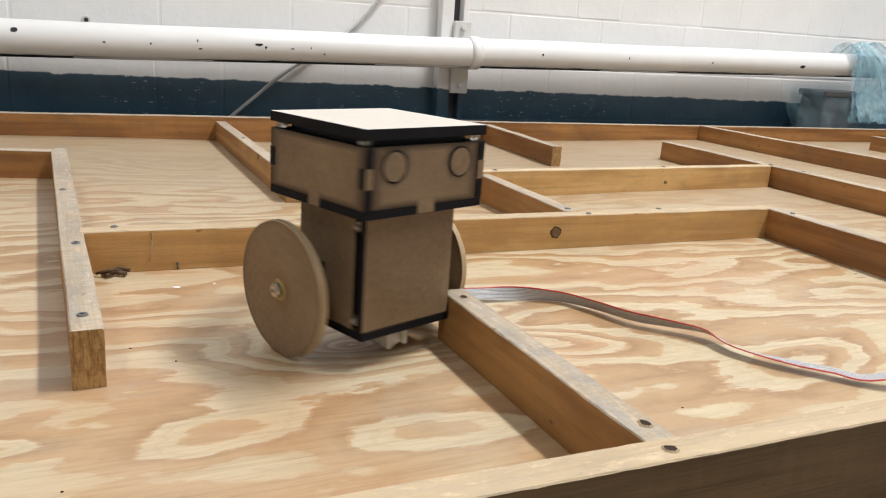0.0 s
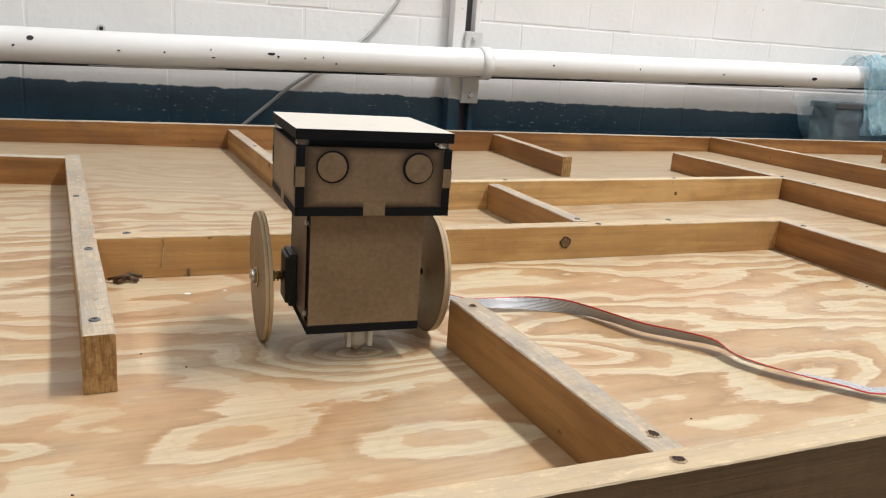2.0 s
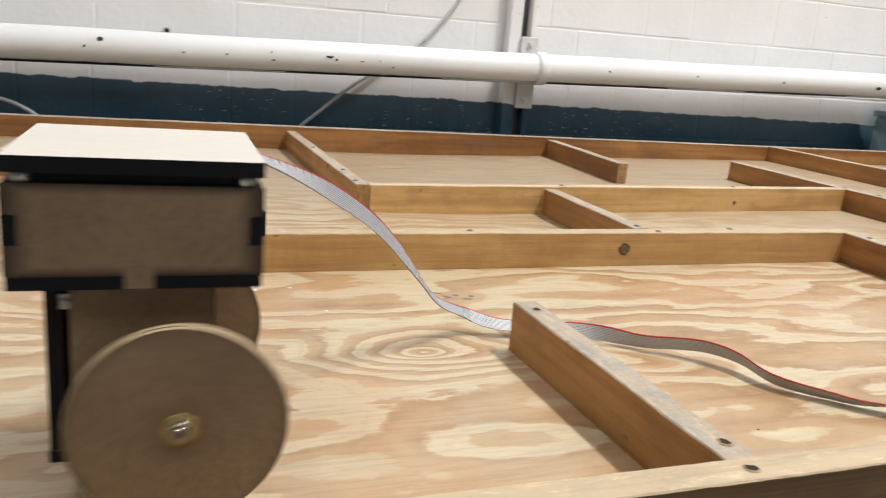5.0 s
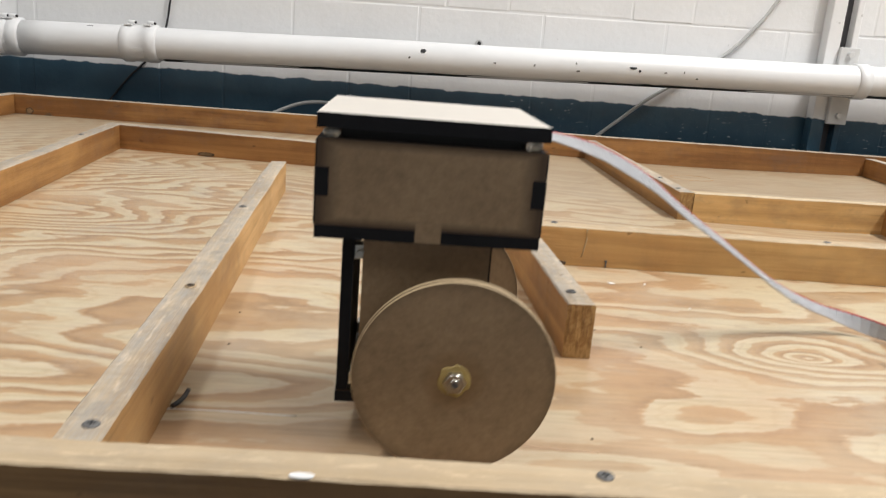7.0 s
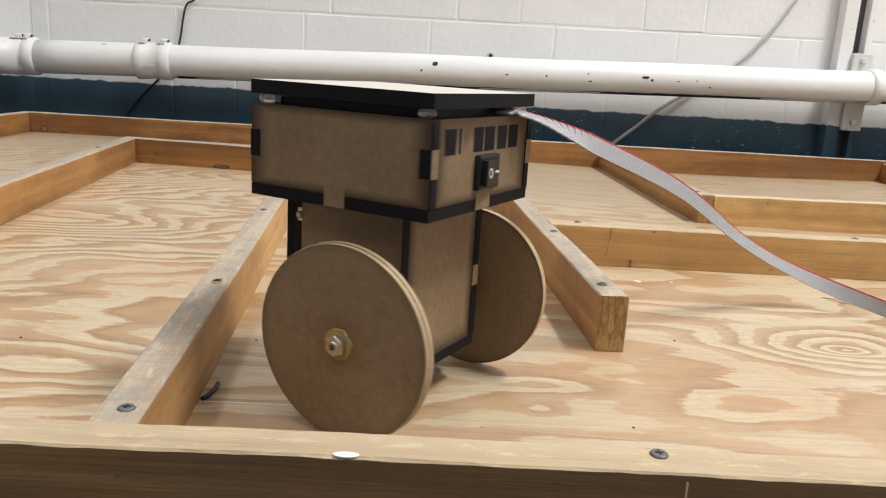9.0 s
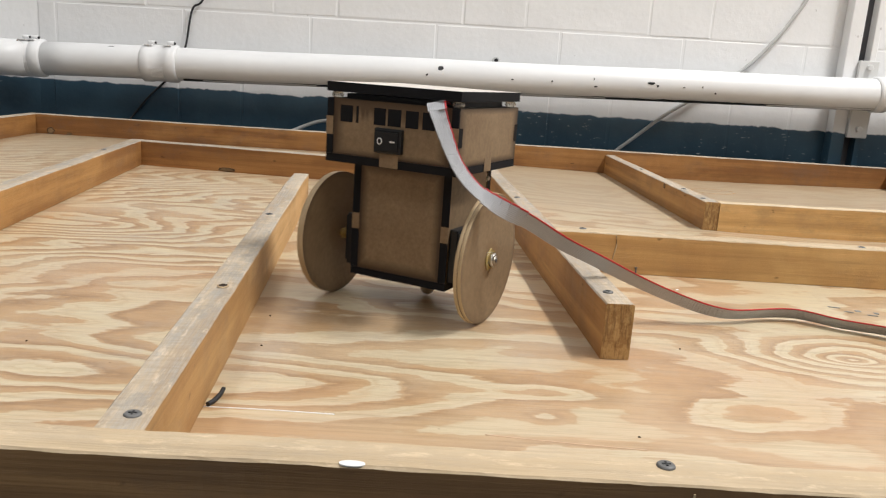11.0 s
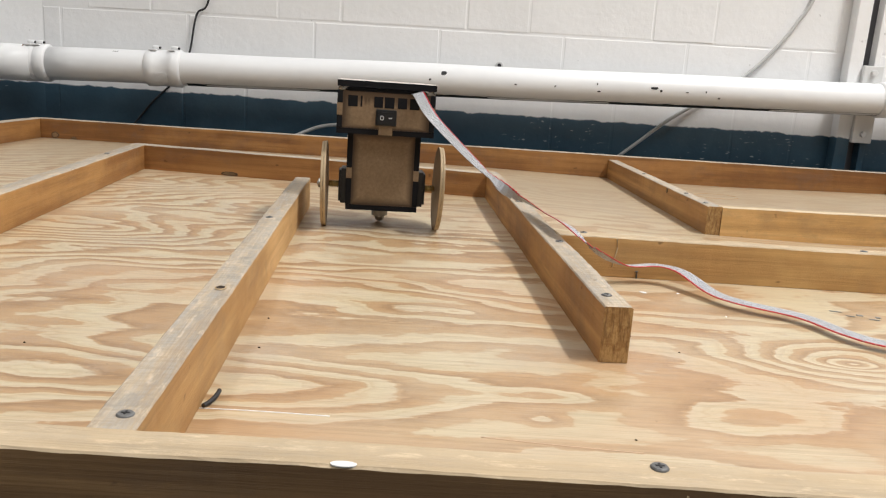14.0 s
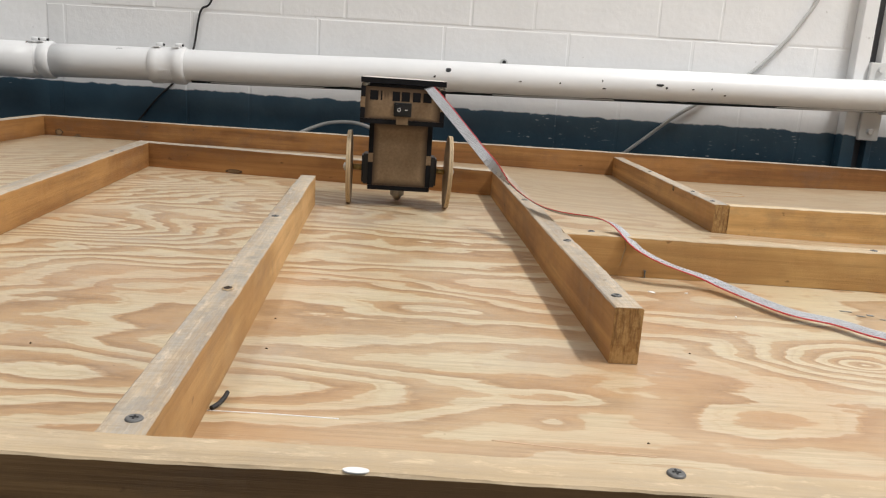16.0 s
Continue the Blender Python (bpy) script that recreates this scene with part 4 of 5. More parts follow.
for s in (-1, 1):
    # charred fingers of the face and back panels seen on the sides, and the side panels' ends seen on the face
    for y0, y1 in ((HB - E_, HB + TH), (HF - TH, HF + E_)):
        bm = bmesh.new()
        for f in box(bm, *sorted((s * (HW + 0.0002), s * (HW - TH))), y0, y1, zm0, zm1):
            f.normal_update()
            f.material_index = 0 if abs(f.normal.y) > 0.5 else 1
        part("finger_tab", bm, [M_MDF, M_CHAR], head)
    for y0, y1 in ((HF - TH, HF + E_), (HB - E_, HB + TH)):
        tab(head, *sorted((s * (HW - 0.0002), s * (HW - TH))), y0, y1, zm1 + 0.0003, HZ1 - 0.0005)
        tab(head, *sorted((s * (HW - 0.0002), s * (HW - TH))), y0, y1, SEAM, zm0 - 0.0003)
    # brown tongues down through the bottom plate
    tab(head, *sorted((s * (HW + 0.0002), s * (HW - TH))), 0.0105, 0.0225, HZ0 + 0.0002, SEAM + 0.0035, M_MDF)
tab(head, -0.0075, 0.0075, HF - TH, HF + 0.0002, HZ0 + 0.0002, SEAM + 0.0035, M_MDF)
tab(head, -0.0075, 0.0075, HB - 0.0002, HB + TH, HZ0 + 0.0002, SEAM + 0.0035, M_MDF)
for s in (-1, 1):
    bm = bmesh.new()
    disc(bm, (s * 0.0291, HF + 0.0001, 0.1412), "y", 0.0107, 0.0008, 40, bevel=0.0001)
    eye = part("eye", bm, M_CHAR, front_panel, "round laser-cut eye with a charred rim")
    bm = bmesh.new()
    disc(bm, (s * 0.0291 - 0.0001 + 0.0004 * s, HF + 0.0002, 0.1412 - 0.0001), "y", 0.0095, 0.0010, 40, bevel=0.0001)
    part("eye_disc", bm, M_MDF, eye)
# added black block that darkens the head's inside and closes the lid gap
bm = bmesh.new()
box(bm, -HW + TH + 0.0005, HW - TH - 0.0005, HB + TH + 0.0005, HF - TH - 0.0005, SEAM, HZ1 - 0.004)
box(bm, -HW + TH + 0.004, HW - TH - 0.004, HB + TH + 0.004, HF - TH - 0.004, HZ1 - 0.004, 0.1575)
part("inner_dark_block", bm, M_BLACK, head, "added black block that darkens the head's inside")

# lid, held up on clear glue drops
lid = flat_panel("lid", robot, -HW - 0.0005, HW + 0.0005, HB - 0.0005, HF + 0.0003, 0.1585, 0.1653, "pale lid with a black charred edge", [M_LID, M_CHAR])
for sx in (-1, 1):
    for y in (HB + 0.006, HF - 0.006):
        bm = bmesh.new()
        bmesh.ops.create_uvsphere(bm, u_segments=12, v_segments=8, radius=0.0040, matrix=Matrix.Translation((sx * (HW - 0.0045), y, 0.1562)) @ Matrix.Diagonal((1.1, 1, 0.7, 1)))
        part("glue_drop", bm, M_CLEAR, lid, "clear hot-glue drop")

# lettering on the back, as plain dark bars
letters = ((-0.0445, 0.0108), (-0.0312, 0.0024), (-0.0165, 0.0100), (-0.0052, 0.0110), (0.0090, 0.0105), (0.0222, 0.0110))
for u, w in letters:
    bm = bmesh.new()
    box(bm, u + 0.0030, u + w - 0.0005 + 0.0030, HB - 0.0002, HB + 0.001, 0.1378, 0.1495)
    part("letter_bar", bm, M_CHAR, back_panel)
bm = bmesh.new()
box(bm, -0.0112, 0.0112, HB - 0.0030, HB + 0.002, 0.1188, 0.1362, 0, 0.0012)
switch = part("rocker_switch", bm, M_BLACK, back_panel, "black rocker switch with white marks")
bm = bmesh.new()
vs = [(-0.0085, -0.0028, 0.1212), (-0.0085, -0.0028, 0.1338), (0.0085, -0.0028, 0.1338), (0.0085, -0.0028, 0.1212), (-0.0085, -0.0062, 0.1212), (-0.0085, -0.0062, 0.1338), (0.0085, -0.0036, 0.1338), (0.0085, -0.0036, 0.1212)]
vv = [bm.verts.new((x, HB + y, z)) for x, y, z in vs]
for q in ((0, 1, 2, 3), (4, 7, 6, 5), (0, 4, 5, 1), (3, 2, 6, 7), (1, 5, 6, 2), (0, 3, 7, 4)):
    bm.faces.new([vv[i] for i in q])
part("rocker", bm, M_BLACK, switch)
bm = bmesh.new()
ring = [(-0.0046 + 0.0017 * math.cos(a), HB - 0.0060, 0.1275 + 0.0021 * math.sin(a)) for a in (2 * math.pi * k / 20 for k in range(21))]
tube(bm, ring, 0.00042, 6)
part("switch_mark", bm, M_MARK, switch)
bm = bmesh.new()
box(bm, 0.0028, 0.0066, HB - 0.0049, HB - 0.0040, 0.1270, 0.1280)
part("switch_mark", bm, M_MARK, switch)

# body
body = new("body")
body.parent = robot
flat_panel("bottom_plate", body, -BW, BW, BB, BF + 0.0005, BZ0, BZ0 + TH)
flat_panel("front_plate", body, -BW + 0.0006, BW - 0.0006, BF - TH, BF, BZ0 + TH + 0.0004, HZ0 - 0.0003, "", [M_MDF, M_CHAR])
back = flat_panel("back_plate", body, -BW + TH, BW - TH, BB, BB + TH, BZ0 + TH + 0.0002, HZ0 - 0.0003)
for s in (-1, 1):
    flat_panel("side_plate", body, *sorted((s * BW, s * (BW - TH))), BB + 0.0003, BF - TH - 0.0042, BZ0 + TH + 0.0002, HZ0 - 0.0003, "", [M_MDF, M_CHAR])
    # charred joints up the back corners, broken by one brown finger
    for z0, z1, mat in ((BZ0 + TH + 0.0003, 0.0570, M_CHAR), (0.0572, 0.0690, M_MDF), (0.0692, HZ0 - 0.0005, M_CHAR)):
        tab(body, *sorted((s * (BW + 0.0003), s * (BW - TH - 0.0001))), BB - 0.0005, BB + 0.0002, z0, z1, mat)
    # a gap behind the front plate, bridged by steel corner brackets
    for z in (0.034, 0.099):
        bm = bmesh.new()
        box(bm, *sorted((s * (BW - 0.001), s * (BW - TH - 0.004))), BF - TH - 0.0085, BF - TH - 0.0002, z - 0.0035, z + 0.0035, 0, 0.0005)
        disc(bm, (s * (BW + 0.0002), BF - TH - 0.003, z), "x", 0.0017, 0.003, 10, bevel=0.0004)
        part("corner_bracket", bm, M_ZINC, body)
    # gear motor between body and wheel
    bm = bmesh.new()
    box(bm, *sorted((s * (BW + 0.0002), s * (BW + 0.0085))), -0.011, 0.013, 0.030, 0.0655, 0, 0.0012)
    box(bm, *sorted((s * (BW + 0.0002), s * (BW + 0.0060))), -0.0125, 0.0145, 0.028, 0.0675, 0, 0.0008)
    motor = part("gear_motor", bm, M_BLACK, body, "black gear motor housing")
    bm = bmesh.new()
    disc(bm, (s * (BW + 0.0135), 0, R), "x", 0.0030, 0.013, 14)
    for k in range(4):
        disc(bm, (s * (BW + 0.0098 + 0.0026 * k), 0, R), "x", 0.0044, 0.0012, 6, bevel=0.0002)
    part("axle", bm, M_BRASS, motor, "brass threaded axle with nuts")

# white nylon ball caster under the front
bm = bmesh.new()
box(bm, -0.0150, 0.0150, 0.0290, 0.0460, BZ0 - 0.0028, BZ0 - 0.0002, 0, 0.0008)
disc(bm, (0, 0.0375, BZ0 - 0.0085), "z", 0.0088, 0.0122, 28, bevel=0.0012)
for s in (-1, 1):
    box(bm, *sorted((s * 0.0062, s * 0.0095)), 0.0405, 0.0480, BZ0 - 0.0150, BZ0 - 0.003, 0, 0.0006)
caster = part("caster", bm, M_NYLON, robot, "white nylon ball caster")
bm = bmesh.new()
bmesh.ops.create_uvsphere(bm, u_segments=18, v_segments=12, radius=0.0062, matrix=Matrix.Translation((0, 0.0375, 0.0064)))
part("caster_ball", bm, M_ZINC, caster)

wheels = []
for s in (-1, 1):
    bm = bmesh.new()
    disc(bm, (-s * 0.0014, 0, 0), "x", R, 0.0026, 96, (1, 0, 0), 0.0002)
    disc(bm, (s * 0.0014, 0, 0), "x", R - 0.0004, 0.0027, 96, (1, 0, 0), 0.0002)
    disc(bm, (0, 0, 0), "x", R - 0.0008, 0.0008, 96, (2, 2, 2))
    w = part("wheel", bm, [M_WHEEL, M_RIM, M_CHAR], robot, "hardboard disc wheel with a pale rim")
    bm = bmesh.new()
    disc(bm, (s * 0.0032, 0, 0), "x", 0.0078, 0.0012, 20, bevel=0.0004)
    for v in bm.verts:
        v.co.y *= 1 + 0.12 * math.sin(v.co.z * 900)
    part("glue", bm, M_GLUE, w, "yellowed glue round the hub")
    bm = bmesh.new()
    disc(bm, (s * 0.0054, 0, 0), "x", 0.0054, 0.0036, 6, bevel=0.0006)
    disc(bm, (s * 0.0074, 0, 0), "x", 0.0028, 0.0012, 16, bevel=0.0004)
    nut = part("hub_nut", bm, M_ZINC, w, "zinc hub nut on the axle")
    bm = bmesh.new()
    disc(bm, (s * 0.0079, 0, 0), "x", 0.0016, 0.0006, 10)
    part("axle_hole", bm, M_SLOT, nut)
    wheels.append((s, w))

# ---- the ribbon cable ----
STEP, COUNT = 0.007, 174
cable = new("ribbon_cable")
tagged(cable, "flat grey ribbon cable with one red edge wire", "ribbon cable")
bm = bmesh.new()
prof = []
for k in range(10):
    y = (k - 4.5) * 0.00127
    prof += [(y - 0.00063, 0.00008, k), (y - 0.00038, 0.00045, k), (y + 0.00038, 0.00045, k)]
prof.append((0.0064, 0.00012, 9))
prof += [(y, -z, k) for y, z, k in reversed(prof)]
r0 = [bm.verts.new((-0.0003, y, z)) for y, z, _ in prof]
r1 = [bm.verts.new((STEP + 0.0003, y, z)) for y, z, _ in prof]
for i, (_, _, k) in enumerate(prof):
    j = (i + 1) % len(prof)
    ridge = abs(prof[i][1]) > 0.0004 and abs(prof[j][1]) > 0.0004
    bm.faces.new((r0[i], r0[j], r1[j], r1[i])).material_index = 2 if k == 9 else int(ridge)
bm.faces.new(r0)
bm.faces.new(r1)
ribbon_mesh = mesh_of(bm, [M_RIB, M_RIBL, M_RED], "ribbon_piece")
pieces = []
for k in range(COUNT):
    ob = new("ribbon_piece", ribbon_mesh)
    ob.parent = cable
    pieces.append(ob)

# ---- how things move: seconds, x, y, heading of the robot ----
DRIVE = [
    (0.0, 0.4341, 0.6554, 200.3), (0.2, 0.4285, 0.668, 188.0), (0.5, 0.4252, 0.6808, 176.6), (1.0, 0.4254, 0.6802, 176.8), (1.5, 0.4267, 0.6811, 176.8), (2.0, 0.4257, 0.6794, 176.3),
    (2.1, 0.427, 0.684, 171.0), (2.2, 0.430, 0.692, 156.0), (2.3, 0.434, 0.701, 136.0), (2.4, 0.436, 0.705, 129.0),
    (2.5, 0.4363, 0.7059, 127.4), (2.8, 0.431, 0.702, 130.0), (3.0, 0.4267, 0.6967, 138.8), (3.2, 0.424, 0.690, 149.0),
    (3.7, 0.408, 0.672, 140.0), (4.3, 0.335, 0.602, 126.0), (4.9, 0.258, 0.532, 98.0), (5.3, 0.228, 0.505, 62.0),
    (5.5, 0.2224, 0.5018, 57.1), (6.0, 0.1924, 0.5179, 76.4), (6.5, 0.1662, 0.5225, 81.8), (7.0, 0.1546, 0.5225, 90.8),
    (7.5, 0.1491, 0.5234, 93.9), (8.0, 0.1488, 0.5203, 83.7), (8.5, 0.1324, 0.5229, 70.6), (9.0, 0.1195, 0.5278, 58.5),
    (9.2, 0.1150, 0.5310, 53.0), (9.8, 0.102, 0.560, 26.0), (10.5, 0.102, 0.635, -8.0), (11.1, 0.110, 0.715, -31.0), (11.3, 0.1130, 0.730, -34.0),
    (11.5, 0.1173, 0.7448, -34.3), (11.8, 0.137, 0.782, -26.0), (12.0, 0.1531, 0.8151, 5.6), (12.2, 0.148, 0.842, 38.0), (12.5, 0.1082, 0.8902, 45.8),
    (12.7, 0.0905, 0.913, 34.0), (12.9, 0.0745, 0.936, 11.0), (13.0, 0.0705, 0.9468, 6.8), (13.5, 0.0721, 0.9856, 5.9), (14.0, 0.0700, 1.0213, 4.7),
    (14.5, 0.0682, 1.0718, -2.8), (15.0, 0.0757, 1.1336, -5.4), (15.5, 0.0764, 1.1588, -0.5), (16.0, 0.0768, 1.1663, 3.2),
]
TAIL = [(0.704, 0.546, 0.006), (0.718, 0.518, 0.006), (0.744, 0.488, 0.006), (0.768, 0.464, 0.008), (0.84, 0.425, 0.040), (0.90, 0.385, 0.046), (0.97, 0.33, 0.01), (1.05, 0.24, -0.045), (1.5, 0.05, -0.049), (2.0, -0.05, -0.049)]
# where the cable runs, from the robot's back to the edge of the maze
RUNS = [
    (0.0, [(0.47, 0.785, 0.10), (0.498, 0.772, 0.04), (0.52, 0.742, 0.012), (0.54, 0.714, 0.007), (0.562, 0.704, 0.007), (0.60, 0.696, 0.007), (0.635, 0.681, 0.006), (0.652, 0.650, 0.007), (0.664, 0.618, 0.008), (0.684, 0.596, 0.008), (0.703, 0.572, 0.008)] + TAIL),
    (0.5, [(0.45, 0.80, 0.10), (0.490, 0.780, 0.04), (0.518, 0.744, 0.012), (0.54, 0.714, 0.007), (0.562, 0.704, 0.007), (0.60, 0.696, 0.007), (0.635, 0.681, 0.006), (0.652, 0.650, 0.007), (0.664, 0.618, 0.008), (0.684, 0.596, 0.008), (0.703, 0.572, 0.008)] + TAIL),
    (2.0, [(0.45, 0.80, 0.10), (0.490, 0.780, 0.04), (0.518, 0.744, 0.012), (0.54, 0.714, 0.007), (0.562, 0.704, 0.007), (0.60, 0.696, 0.007), (0.635, 0.681, 0.006), (0.652, 0.650, 0.007), (0.664, 0.618, 0.008), (0.684, 0.596, 0.008), (0.703, 0.572, 0.008)] + TAIL),
    (2.5, [(.462, .787, .12), (.492, .822, .06), (.53, .836, .018), (.562, .828, .007), (.579, .806, .006), (.586, .769, .006), (.62, .74, .006), (.657, .719, .006), (.69, .70, .006), (.703, .665, .008), (.706, .64, .008), (.716, .612, .008), (.722, .583, .008), (.716, .543, .006), (.728, .519, .006), (.752, .496, .006)] + TAIL[3:]),
    (3.2, [(.437, .775, .12), (.462, .806, .06), (.50, .820, .018), (.538, .808, .007), (.556, .785, .006), (.567, .743, .006), (.607, .729, .006), (.644, .708, .006), (.681, .69, .006), (.699, .647, .008), (.708, .613, .008), (.722, .583, .008), (.712, .543, .006), (.727, .515, .006), (.757, .496, .006)] + TAIL[3:]),
    (4.3, [(0.44, 0.67, 0.11), (0.48, 0.68, 0.05), (0.50, 0.675, 0.015), (0.545, 0.665, 0.006), (0.59, 0.655, 0.006), (0.63, 0.640, 0.010), (0.66, 0.61, 0.012), (0.69, 0.59, 0.014)] + TAIL),
    (5.3, [(0.315, 0.562, 0.132), (0.365, 0.605, 0.088), (0.41, 0.645, 0.045), (0.44, 0.672, 0.022), (0.465, 0.662, 0.012), (0.51, 0.655, 0.008), (0.55, 0.640, 0.006), (0.58, 0.614, 0.006), (0.614, 0.593, 0.014), (0.63, 0.572, 0.014), (0.632, 0.541, 0.008), (0.66, 0.512, 0.005), (0.70, 0.48, 0.006)] + TAIL[3:]),
    (5.6, [(0.31, 0.562, 0.132), (0.362, 0.605, 0.088), (0.41, 0.645, 0.045), (0.44, 0.672, 0.022), (0.465, 0.662, 0.012), (0.51, 0.655, 0.008), (0.55, 0.640, 0.006), (0.58, 0.614, 0.006), (0.614, 0.593, 0.014), (0.63, 0.572, 0.014), (0.632, 0.541, 0.008), (0.66, 0.512, 0.005), (0.70, 0.48, 0.006)] + TAIL[3:]),
    (6.5, [(0.265, 0.59, 0.132), (0.33, 0.635, 0.088), (0.385, 0.67, 0.048), (0.43, 0.69, 0.020), (0.475, 0.685, 0.010), (0.515, 0.665, 0.007)] + [(0.55, 0.645, 0.006), (0.59, 0.615, 0.006), (0.625, 0.58, 0.006), (0.66, 0.53, 0.005), (0.70, 0.49, 0.006)] + TAIL[3:]),
    (7.2, [(0.24, 0.615, 0.145), (0.28, 0.625, 0.128), (0.315, 0.638, 0.105), (0.355, 0.655, 0.082), (0.40, 0.672, 0.054), (0.445, 0.69, 0.029), (0.485, 0.702, 0.013), (0.51, 0.68, 0.008)] + [(0.55, 0.645, 0.006), (0.59, 0.615, 0.006), (0.625, 0.58, 0.006), (0.66, 0.53, 0.005), (0.70, 0.49, 0.006)] + TAIL[3:]),
    (8.0, [(0.24, 0.60, 0.137), (0.31, 0.66, 0.106), (0.38, 0.715, 0.066), (0.44, 0.745, 0.033), (0.49, 0.735, 0.010), (0.525, 0.695, 0.006)] + [(0.55, 0.645, 0.006), (0.59, 0.615, 0.006), (0.625, 0.58, 0.006), (0.66, 0.53, 0.005), (0.70, 0.49, 0.006)] + TAIL[3:]),
    (9.1, [(0.225, 0.59, 0.135), (0.30, 0.655, 0.103), (0.37, 0.71, 0.060), (0.43, 0.74, 0.031), (0.485, 0.72, 0.013), (0.52, 0.685, 0.006)] + [(0.55, 0.645, 0.006), (0.59, 0.615, 0.006), (0.625, 0.58, 0.006), (0.66, 0.53, 0.005), (0.70, 0.49, 0.006)] + TAIL[3:]),
    (10.2, [(0.19, 0.60, 0.10), (0.25, 0.64, 0.055), (0.32, 0.68, 0.020), (0.40, 0.71, 0.008), (0.47, 0.70, 0.006), (0.51, 0.665, 0.008), (0.55, 0.640, 0.006), (0.58, 0.614, 0.006), (0.614, 0.593, 0.008), (0.64, 0.565, 0.006), (0.66, 0.53, 0.005), (0.70, 0.49, 0.006)] + TAIL[3:]),
    (11.4, [(0.124, 0.674, 0.134), (0.130, 0.668, 0.113), (0.142, 0.665, 0.098), (0.16, 0.667, 0.088), (0.184, 0.675, 0.079), (0.212, 0.682, 0.064), (0.239, 0.690, 0.053), (0.272, 0.700, 0.038), (0.311, 0.705, 0.022), (0.344, 0.706, 0.010), (0.369, 0.711, 0.006), (0.418, 0.729, 0.007), (0.447, 0.704, 0.006), (0.479, 0.690, 0.006)] + [(0.52, 0.655, 0.006), (0.57, 0.622, 0.006), (0.62, 0.58, 0.006), (0.66, 0.53, 0.005), (0.70, 0.49, 0.006)] + TAIL[3:]),
    (12.0, [(0.212, 0.755, 0.118), (0.235, 0.735, 0.078), (0.263, 0.70, 0.042), (0.295, 0.675, 0.012), (0.33, 0.655, 0.005), (0.372, 0.68, 0.005), (0.43, 0.728, 0.006), (0.464, 0.722, 0.006), (0.495, 0.70, 0.005)] + [(0.55, 0.645, 0.006), (0.59, 0.615, 0.006), (0.625, 0.58, 0.006), (0.66, 0.53, 0.005), (0.70, 0.49, 0.006)] + TAIL[3:]),
    (12.5, [(0.205, 0.852, 0.141), (0.25, 0.848, 0.114), (0.295, 0.840, 0.077), (0.338, 0.832, 0.040), (0.368, 0.822, 0.014), (0.40, 0.81, 0.006), (0.44, 0.812, 0.006), (0.475, 0.79, 0.005), (0.485, 0.735, 0.005), (0.52, 0.68, 0.006)] + [(0.55, 0.645, 0.006), (0.59, 0.615, 0.006), (0.625, 0.58, 0.006), (0.66, 0.53, 0.005), (0.70, 0.49, 0.006)] + TAIL[3:]),
    (13.0, [(0.124, 0.902, 0.131), (0.150, 0.900, 0.108), (0.177, 0.899, 0.085), (0.207, 0.892, 0.060), (0.232, 0.870, 0.052), (0.248, 0.815, 0.051), (0.268, 0.797, 0.036), (0.289, 0.812, 0.012), (0.334, 0.836, 0.006), (0.372, 0.838, 0.006), (0.393, 0.815, 0.007), (0.399, 0.765, 0.007), (0.408, 0.730, 0.007), (0.428, 0.713, 0.006), (0.452, 0.700, 0.006), (0.470, 0.664, 0.006)] + [(0.52, 0.655, 0.006), (0.57, 0.622, 0.006), (0.62, 0.58, 0.006), (0.66, 0.53, 0.005), (0.70, 0.49, 0.006)] + TAIL[3:]),
    (13.5, [(0.125, 0.940, 0.133), (0.147, 0.938, 0.110), (0.184, 0.942, 0.078), (0.215, 0.94, 0.053), (0.238, 0.889, 0.051), (0.251, 0.825, 0.050), (0.270, 0.805, 0.036), (0.304, 0.826, 0.012), (0.338, 0.834, 0.010), (0.368, 0.834, 0.013), (0.382, 0.812, 0.013), (0.393, 0.760, 0.007), (0.425, 0.729, 0.006), (0.455, 0.716, 0.006), (0.469, 0.672, 0.006)] + [(0.52, 0.655, 0.006), (0.57, 0.622, 0.006), (0.62, 0.58, 0.006), (0.66, 0.53, 0.005), (0.70, 0.49, 0.006)] + TAIL[3:]),
    (14.0, [(0.121, 0.974, 0.135), (0.146, 0.972, 0.111), (0.179, 0.976, 0.082), (0.209, 0.99, 0.058), (0.232, 0.96, 0.050), (0.244, 0.89, 0.049), (0.253, 0.83, 0.050), (0.272, 0.808, 0.036), (0.306, 0.824, 0.018), (0.340, 0.832, 0.018), (0.360, 0.820, 0.016), (0.376, 0.782, 0.008), (0.393, 0.757, 0.007), (0.431, 0.730, 0.006), (0.448, 0.690, 0.006), (0.468, 0.668, 0.006)] + [(0.52, 0.655, 0.006), (0.57, 0.622, 0.006), (0.62, 0.58, 0.006), (0.66, 0.53, 0.005), (0.70, 0.49, 0.006)] + TAIL[3:]),
    (14.5, [(0.130, 1.025, 0.125), (0.150, 1.012, 0.104), (0.184, 0.993, 0.075), (0.210, 0.975, 0.056), (0.232, 0.935, 0.050), (0.246, 0.880, 0.050), (0.263, 0.848, 0.049), (0.290, 0.840, 0.045), (0.318, 0.834, 0.036), (0.345, 0.822, 0.020), (0.372, 0.805, 0.009), (0.392, 0.795, 0.007), (0.403, 0.761, 0.007), (0.424, 0.737, 0.006), (0.450, 0.716, 0.006), (0.473, 0.686, 0.006)] + [(0.52, 0.655, 0.006), (0.57, 0.622, 0.006), (0.62, 0.58, 0.006), (0.66, 0.53, 0.005), (0.70, 0.49, 0.006)] + TAIL[3:]),
